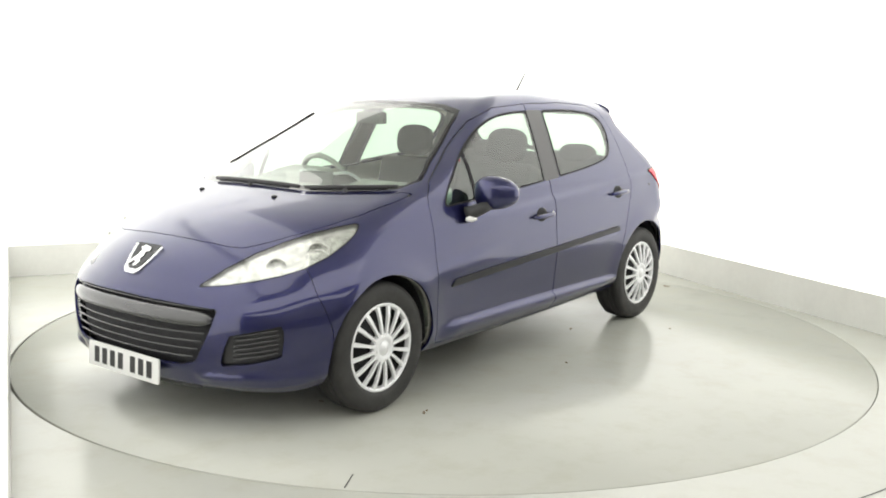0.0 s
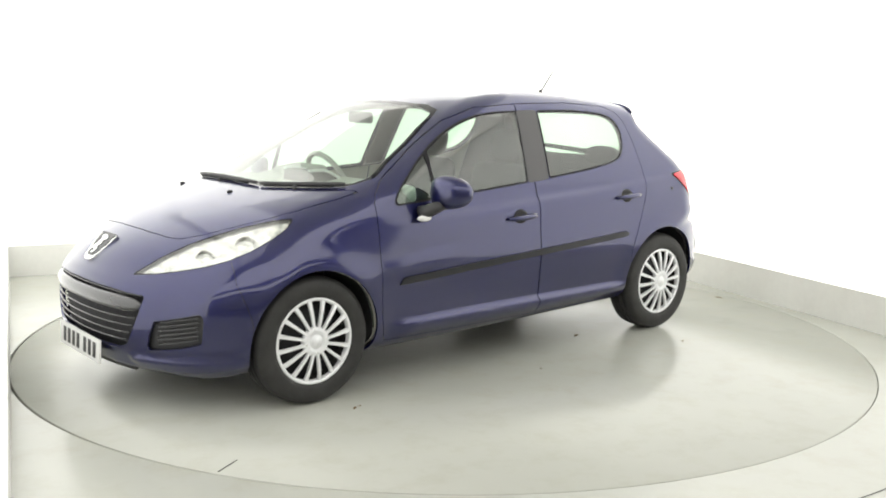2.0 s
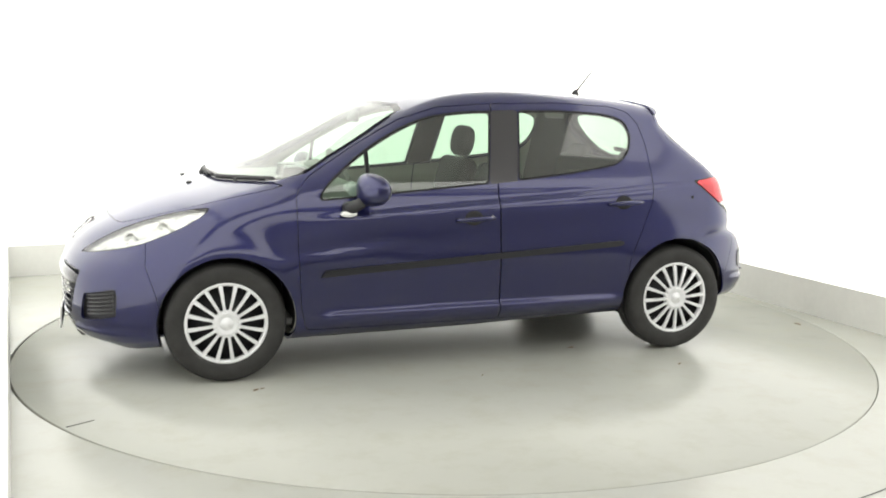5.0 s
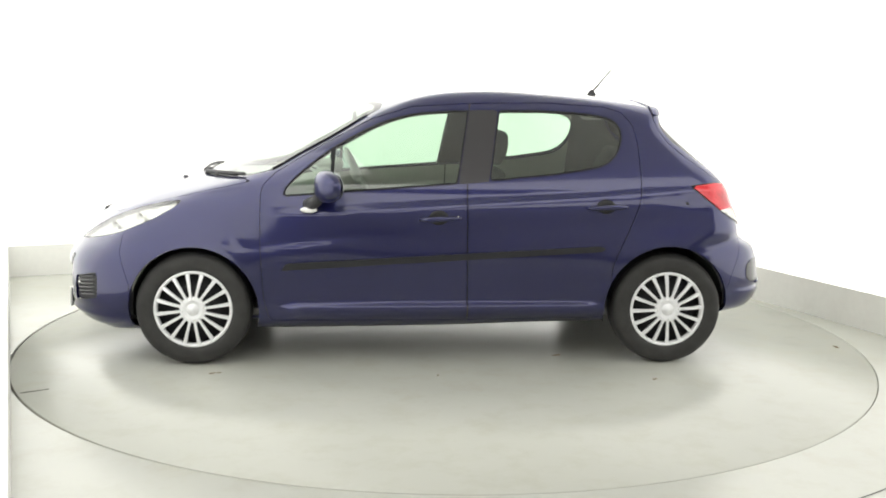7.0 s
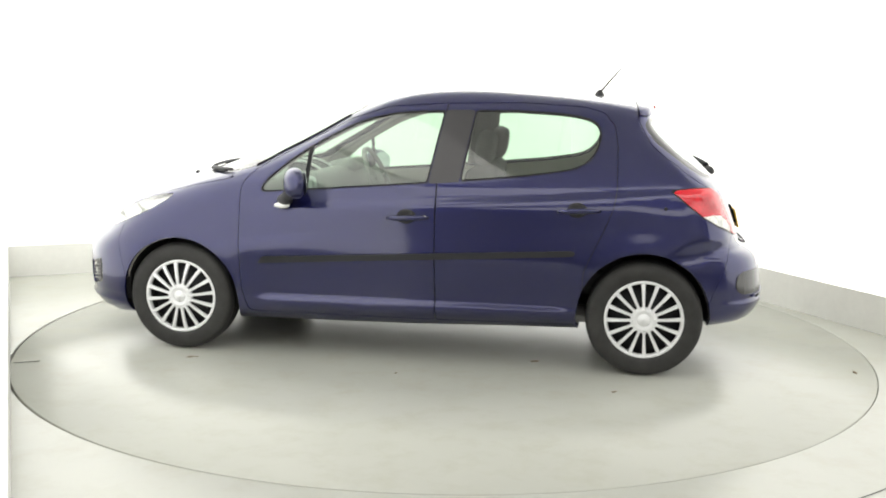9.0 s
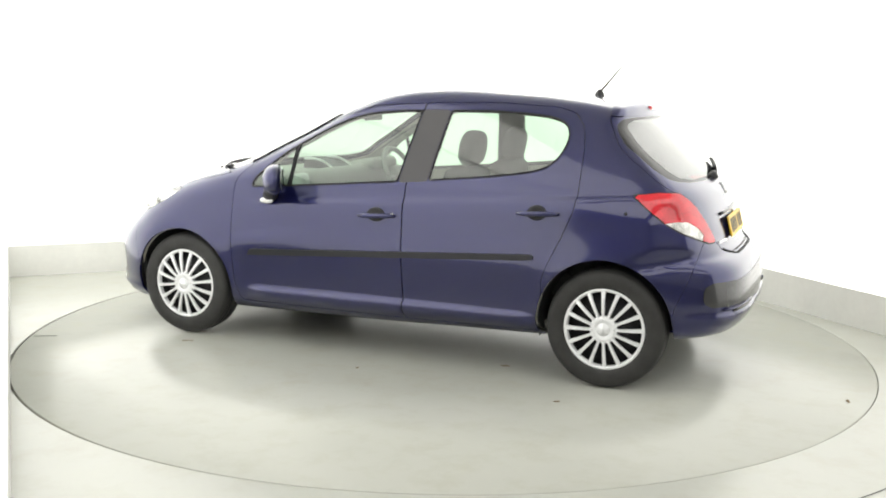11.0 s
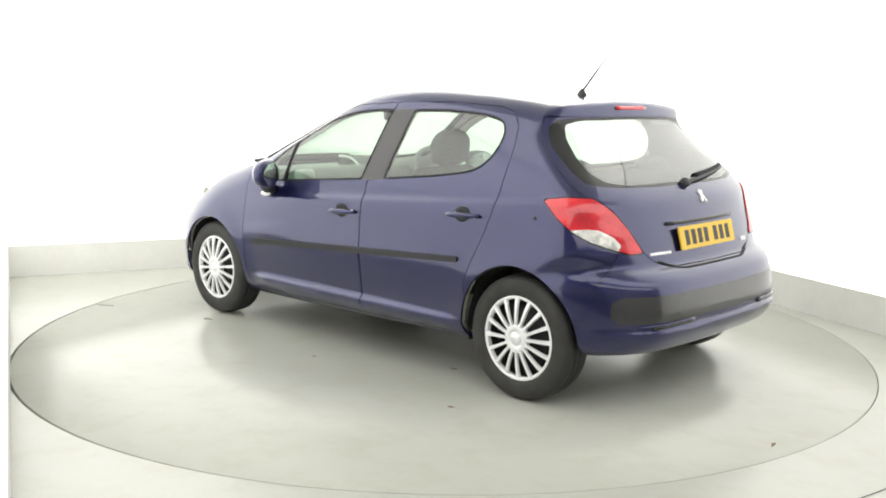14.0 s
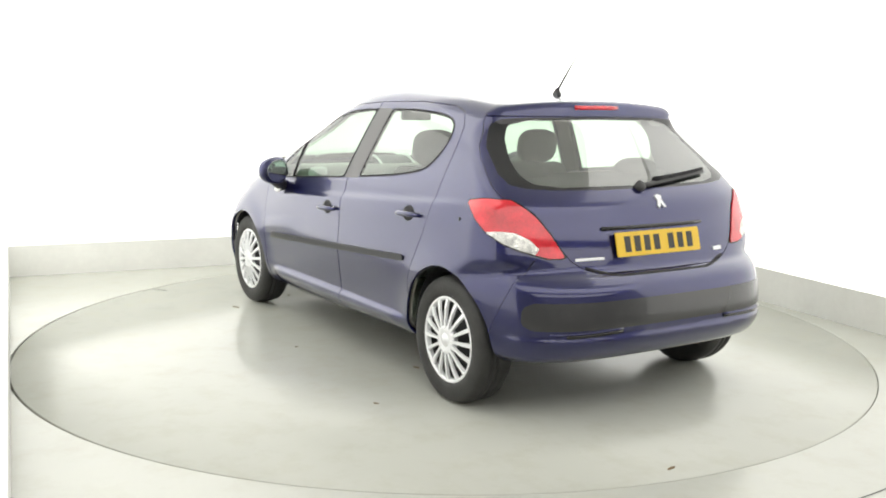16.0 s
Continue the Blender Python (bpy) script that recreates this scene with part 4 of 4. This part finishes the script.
# rear wiper, high brake lamp, badges
rear_pts = [on_skin(y=0.01 - 0.50 * k / 10, z=1.020 + 0.045 * k / 10, out=0.015, side=-1)[0] for k in range(11)]
rw = car_part("rear_wiper", tube(rear_pts, 0.013, 8, taper=0.008), BLACK, "black rear wiper")
cap = lathe([(0.026, -0.03), (0.026, 0.006), (0.018, 0.014), (0.001, 0.016)], 18)
bmesh.ops.transform(cap, matrix=Matrix.Translation(rear_pts[0]) @ Vector((-0.8, 0, 0.6)).to_track_quat("Z", "Y").to_matrix().to_4x4(), verts=cap.verts)
part("wiper_pivot", cap, BLACK, rw)
blade2 = [p + Vector((0.006, 0, 0.014)) for p in rear_pts[2:]]
part("wiper_blade", tube(blade2, 0.015, 8, taper=0.009), SEAL, rw)
pts = [on_skin(y=0.135 - 0.27 * k / 8, z=1.382, out=0.010, side=-1)[0] for k in range(9)]
bm = tube(pts, 0.011, 8)
car_part("brake_light", bm, RED, "red high brake lamp")


def plaque(name, outline, depth, m, material, label, parent=None):
    """A flat shape with thickness, from its outline in the x-y plane, facing z, placed by m."""
    bm = bmesh.new()
    top = [bm.verts.new((a, b, depth)) for a, b in outline]
    low = [bm.verts.new((a, b, -0.004)) for a, b in outline]
    bm.faces.new(top)
    n = len(outline)
    for i in range(n):
        bm.faces.new((low[i], low[(i + 1) % n], top[(i + 1) % n], top[i]))
    bmesh.ops.transform(bm, matrix=m, verts=bm.verts)
    return car_part(name, bm, material, label, smooth=False) if parent is None else part(name, bm, material, parent, label, False)


def facing(at, n, up=Vector((0, 0, 1))):
    """A frame at a place whose z is n and whose y leans to up."""
    z = n.normalized()
    x = up.cross(z).normalized()
    y = z.cross(x)
    return Matrix.Translation(at) @ Matrix((x, y, z)).transposed().to_4x4()


# front badge: a shield, plain shapes only
at, n = on_skin(y=0.0, z=0.700)
m = facing(at, n)
SHIELD = [(-0.095, 0.075), (0.095, 0.075), (0.080, 0.0), (0.055, -0.062), (0.030, -0.082), (-0.030, -0.082), (-0.055, -0.062), (-0.080, 0.0)]
badge = plaque("badge", SHIELD, 0.004, m, CHROME, "silver-edged shield badge with a plain emblem")
plaque("badge_field", [(a * 0.84, 0.004 + b * 0.92 + (0.008 if b > 0 else 0.012)) for a, b in SHIELD], 0.006, m, GLOSS_BLACK, "black badge field", badge)
for blob in ([(-0.035, 0.055), (-0.010, 0.068), (0.030, 0.060), (0.040, 0.042), (0.012, 0.034), (0.022, 0.010), (0.004, -0.004), (-0.020, 0.016), (-0.014, 0.038)],
             [(-0.020, 0.012), (0.006, -0.002), (0.026, -0.022), (0.010, -0.048), (-0.008, -0.046), (0.002, -0.026), (-0.020, -0.018), (-0.036, -0.040), (-0.048, -0.030), (-0.034, -0.008)]):
    plaque("badge_emblem", blob, 0.010, m, CHROME, "plain silver emblem shape", badge)
at, n = on_skin(y=-0.075, z=0.958, side=-1)
plaque("tailgate_badge", [(-0.024, 0.026), (-0.006, 0.036), (0.018, 0.026), (0.010, 0.010), (0.026, -0.030), (0.014, -0.034), (0.0, -0.010), (-0.016, -0.034), (-0.028, -0.025), (-0.014, 0.004)], 0.006, facing(at, n), SILVER, "small plain silver tailgate badge")
for y, z, w, h in ((0.40, 0.727, 0.076, 0.006), (-0.405, 0.724, 0.030, 0.009)):
    at, n = on_skin(y=y, z=z, side=-1)
    plaque("badge_bar", [(-w, -h), (w, -h), (w, h), (-w, h)], 0.004, facing(at, n), SILVER, "slim silver badge bar")

# number plates, their characters as plain bars
def number_plate(m, material, label):
    outline = []
    for cx, cy, a0 in ((0.252, 0.0475, 0), (-0.252, 0.0475, 90), (-0.252, -0.0475, 180), (0.252, -0.0475, 270)):
        outline += [(cx + 0.008 * math.cos(math.radians(a0 + 30 * k)), cy + 0.008 * math.sin(math.radians(a0 + 30 * k))) for k in range(4)]
    plate = plaque("number_plate", outline, 0.004, m, material, label)
    for k, cx in enumerate((-0.195, -0.135, -0.075, -0.015, 0.075, 0.135, 0.195)):
        bars = plaque("plate_bar", [(cx - 0.018, -0.036), (cx + 0.018, -0.036), (cx + 0.018, 0.036), (cx - 0.018, 0.036)], 0.0055, m, INK, "plain dark bar", plate)
    return plate


number_plate(facing(Vector((2.062, 0.008, 0.254)), Vector((1, 0, 0.05))), PLATE_W, "white front number plate with dark bars")
number_plate(facing(Vector((-1.777, 0, 0.783)), Vector((-1, 0, 0.27))), PLATE_Y, "yellow rear number plate with dark bars")
# dark bar drawn for the shadow line above the rear plate
rec = [on_skin(y=0.31 - 0.62 * k / 10, z=0.852, out=0.004, side=-1)[0] for k in range(11)]
car_part("plate_shadow_strip", tube(rec, 0.009, 8), GLOSS_BLACK, "dark strip for the shadow over the plate")
lip = [on_skin(y=0.40 - 0.80 * k / 12, z=0.196, out=-0.004)[0] for k in range(13)]
car_part("front_lip", tube(lip, 0.016, 8), BLACK, "black lip under the front bumper")
# black tube widens the gap's dark line to give the undercut's shadow
gap_line = [on_skin(y=0.43 - 0.86 * k / 16, z=0.655 + 0.035 * max(0, abs(0.43 - 0.86 * k / 16) - 0.30) / 0.13, out=-0.003, side=-1)[0] for k in range(17)]
car_part("tailgate_gap_shadow", tube(gap_line, 0.008, 8), GAP, "dark bar for the shadow in the gap under the tailgate")


for s in (1, -1):
    pts = [on_skin(y=s * (0.66 - 0.34 * k / 10), z=0.412 + 0.012 * k / 10, out=0.002, side=-1)[0] for k in range(11)]
    slot = car_part("bumper_slot", tube(pts[2:], 0.009, 8), GLOSS_BLACK, "dark slot with a bright lip in the rear bumper")
    part("slot_lip", tube([p + Vector((-0.004, 0, 0.012)) for p in pts], 0.005, 8), PAINT, slot, "blue lip")


# ---- the cabin ----
def soft(name, cx, cy, cz, sx, sy, sz, pitch, material, label, bevel=0.05, parent=None):
    bm = box(0, 0, 0, sx, sy, sz, bevel=bevel, seg=4)
    bmesh.ops.transform(bm, matrix=Matrix.Translation((cx, cy, cz)) @ Matrix.Rotation(radians(pitch), 4, "Y"), verts=bm.verts)
    return car_part(name, bm, material, label) if parent is None else part(name, bm, material, parent, label)


def pad(name, cx, cy, cz, rx, ry, rz, pitch, parent):
    """A rounded cushion."""
    bm = bmesh.new()
    bmesh.ops.create_uvsphere(bm, u_segments=28, v_segments=18, radius=1.0)
    for v in bm.verts:
        v.co = Vector([math.copysign(abs(k) ** 0.7, k) for k in v.co])
    bmesh.ops.scale(bm, vec=(rx, ry, rz), verts=bm.verts)
    bmesh.ops.transform(bm, matrix=Matrix.Translation((cx, cy, cz)) @ Matrix.Rotation(radians(pitch), 4, "Y"), verts=bm.verts)
    return part(name, bm, FABRIC, parent, "dark cloth headrest")


for s in (1, -1):
    seat = soft("front_seat", 0.03, 0.36 * s, 0.47, 0.50, 0.48, 0.16, -8, FABRIC, "dark grey cloth front seat")
    soft("backrest", -0.285, 0.36 * s, 0.75, 0.13, 0.47, 0.60, -14, FABRIC, "dark cloth backrest", 0.055, seat)
    pad("headrest", -0.375, 0.36 * s, 1.145, 0.055, 0.135, 0.10, -10, seat)
    for q in (0.06, -0.06):
        part("headrest_post", tube([(-0.345, 0.36 * s + q, 1.0), (-0.37, 0.36 * s + q, 1.10)], 0.006, 8), CHROME, seat)
rear_seat = soft("rear_seat", -0.92, 0, 0.46, 0.46, 1.24, 0.16, -8, FABRIC, "dark grey cloth rear bench")
soft("backrest", -1.15, 0, 0.765, 0.13, 1.20, 0.61, -18, FABRIC, "dark cloth backrest", 0.05, rear_seat)
for s in (1, -1):
    pad("headrest", -1.215, 0.36 * s, 1.055, 0.05, 0.135, 0.072, -14, rear_seat)
soft("parcel_shelf", -1.42, 0, 0.93, 0.40, 1.16, 0.03, 0, TRIM_GREY, "grey parcel shelf", 0.01)
dash = soft("dashboard", 0.76, 0, 0.84, 0.44, 1.36, 0.24, 10, TRIM_GREY, "grey dashboard", 0.08)
soft("dashboard_top", 0.98, 0, 0.935, 0.42, 1.26, 0.05, 2, TRIM_GREY, "", 0.02, dash)
soft("instrument_hood", 0.62, -0.36, 0.975, 0.20, 0.34, 0.08, 8, TRIM_GREY, "", 0.035, dash)
soft("air_vent", 0.60, 0.62, 0.93, 0.10, 0.11, 0.09, 8, SILVER, "silver-edged air vent", 0.03, dash)
SWEEP = [(0.86, 1.020), (0.76, 1.018), (0.67, 0.975), (0.605, 0.91), (0.57, 0.83)]
stack = bmesh.new()
rows = [[stack.verts.new((x, y, z)) for x, z in SWEEP + [(0.66, 0.80), (0.88, 0.94)]] for y in (0.125, -0.125)]
for k in range(7):
    stack.faces.new((rows[0][k], rows[1][k], rows[1][(k + 1) % 7], rows[0][(k + 1) % 7]))
stack.faces.new(rows[0][::-1])
stack.faces.new(rows[1])
part("centre_stack", stack, DARK_TRIM, dash, "charcoal centre console")
for y in (0.125, -0.125):
    part("console_trim", tube([(x, y, z + 0.004) for x, z in curve_points(SWEEP, 4)], 0.008, 8), SILVER, dash, "silver edge of the centre console")
ringpts = [Vector((0, 0.185 * math.cos(2 * math.pi * k / 36), 0.185 * math.sin(2 * math.pi * k / 36))) for k in range(37)]
wheel_rim = tube(ringpts, 0.016, 10)
steer_m = Matrix.Translation((0.42, -0.36, 0.915)) @ Matrix.Rotation(radians(26), 4, "Y")
bmesh.ops.transform(wheel_rim, matrix=steer_m, verts=wheel_rim.verts)
sw = car_part("steering_wheel", wheel_rim, TRIM_GREY, "dark steering wheel")
hubm = box(0.015, 0, 0, 0.05, 0.15, 0.13, bevel=0.02)
bmesh.ops.transform(hubm, matrix=steer_m, verts=hubm.verts)
part("steering_hub", hubm, TRIM_GREY, sw)
for a in (0, 180, 270):
    sp = tube([(0.005, 0.06 * math.cos(math.radians(a)), 0.06 * math.sin(math.radians(a))), (0, 0.18 * math.cos(math.radians(a)), 0.18 * math.sin(math.radians(a)))], 0.013, 8)
    bmesh.ops.transform(sp, matrix=steer_m, verts=sp.verts)
    part("steering_spoke", sp, TRIM_GREY, sw)
soft("inside_mirror", 0.44, 0, 1.305, 0.025, 0.22, 0.065, 0, BLACK, "black inside mirror", 0.012)
soft("cabin_floor", -0.2, 0, 0.26, 2.4, 1.36, 0.04, 0, TRIM_GREY, "dark cabin floor", 0.01)
soft("bulkhead", 1.12, 0, 0.58, 0.04, 1.30, 0.66, 0, GAP, "black bulkhead", 0.01)
soft("tunnel", 0.2, 0, 0.42, 1.1, 0.20, 0.26, 0, TRIM_GREY, "grey centre console", 0.04)


# ---- what moves ----
TURN = [(0, 232.2), (0.5, 230.25), (1.0, 226.95), (1.5, 223.5), (2.5, 216.5), (3.5, 209.4), (5.25, 196.95), (7, 184.5), (8, 177.7), (9, 170.95), (10.75, 158.95), (12.5, 146.9), (13.5, 140.0), (14.5, 133.05), (16, 122.45)]


def motions():
    rows = [(t, pose(0, 0, 0, 0, 0, a)) for t, a in TURN]
    walk(car, rows)
    walk(turntable, rows)


motions()
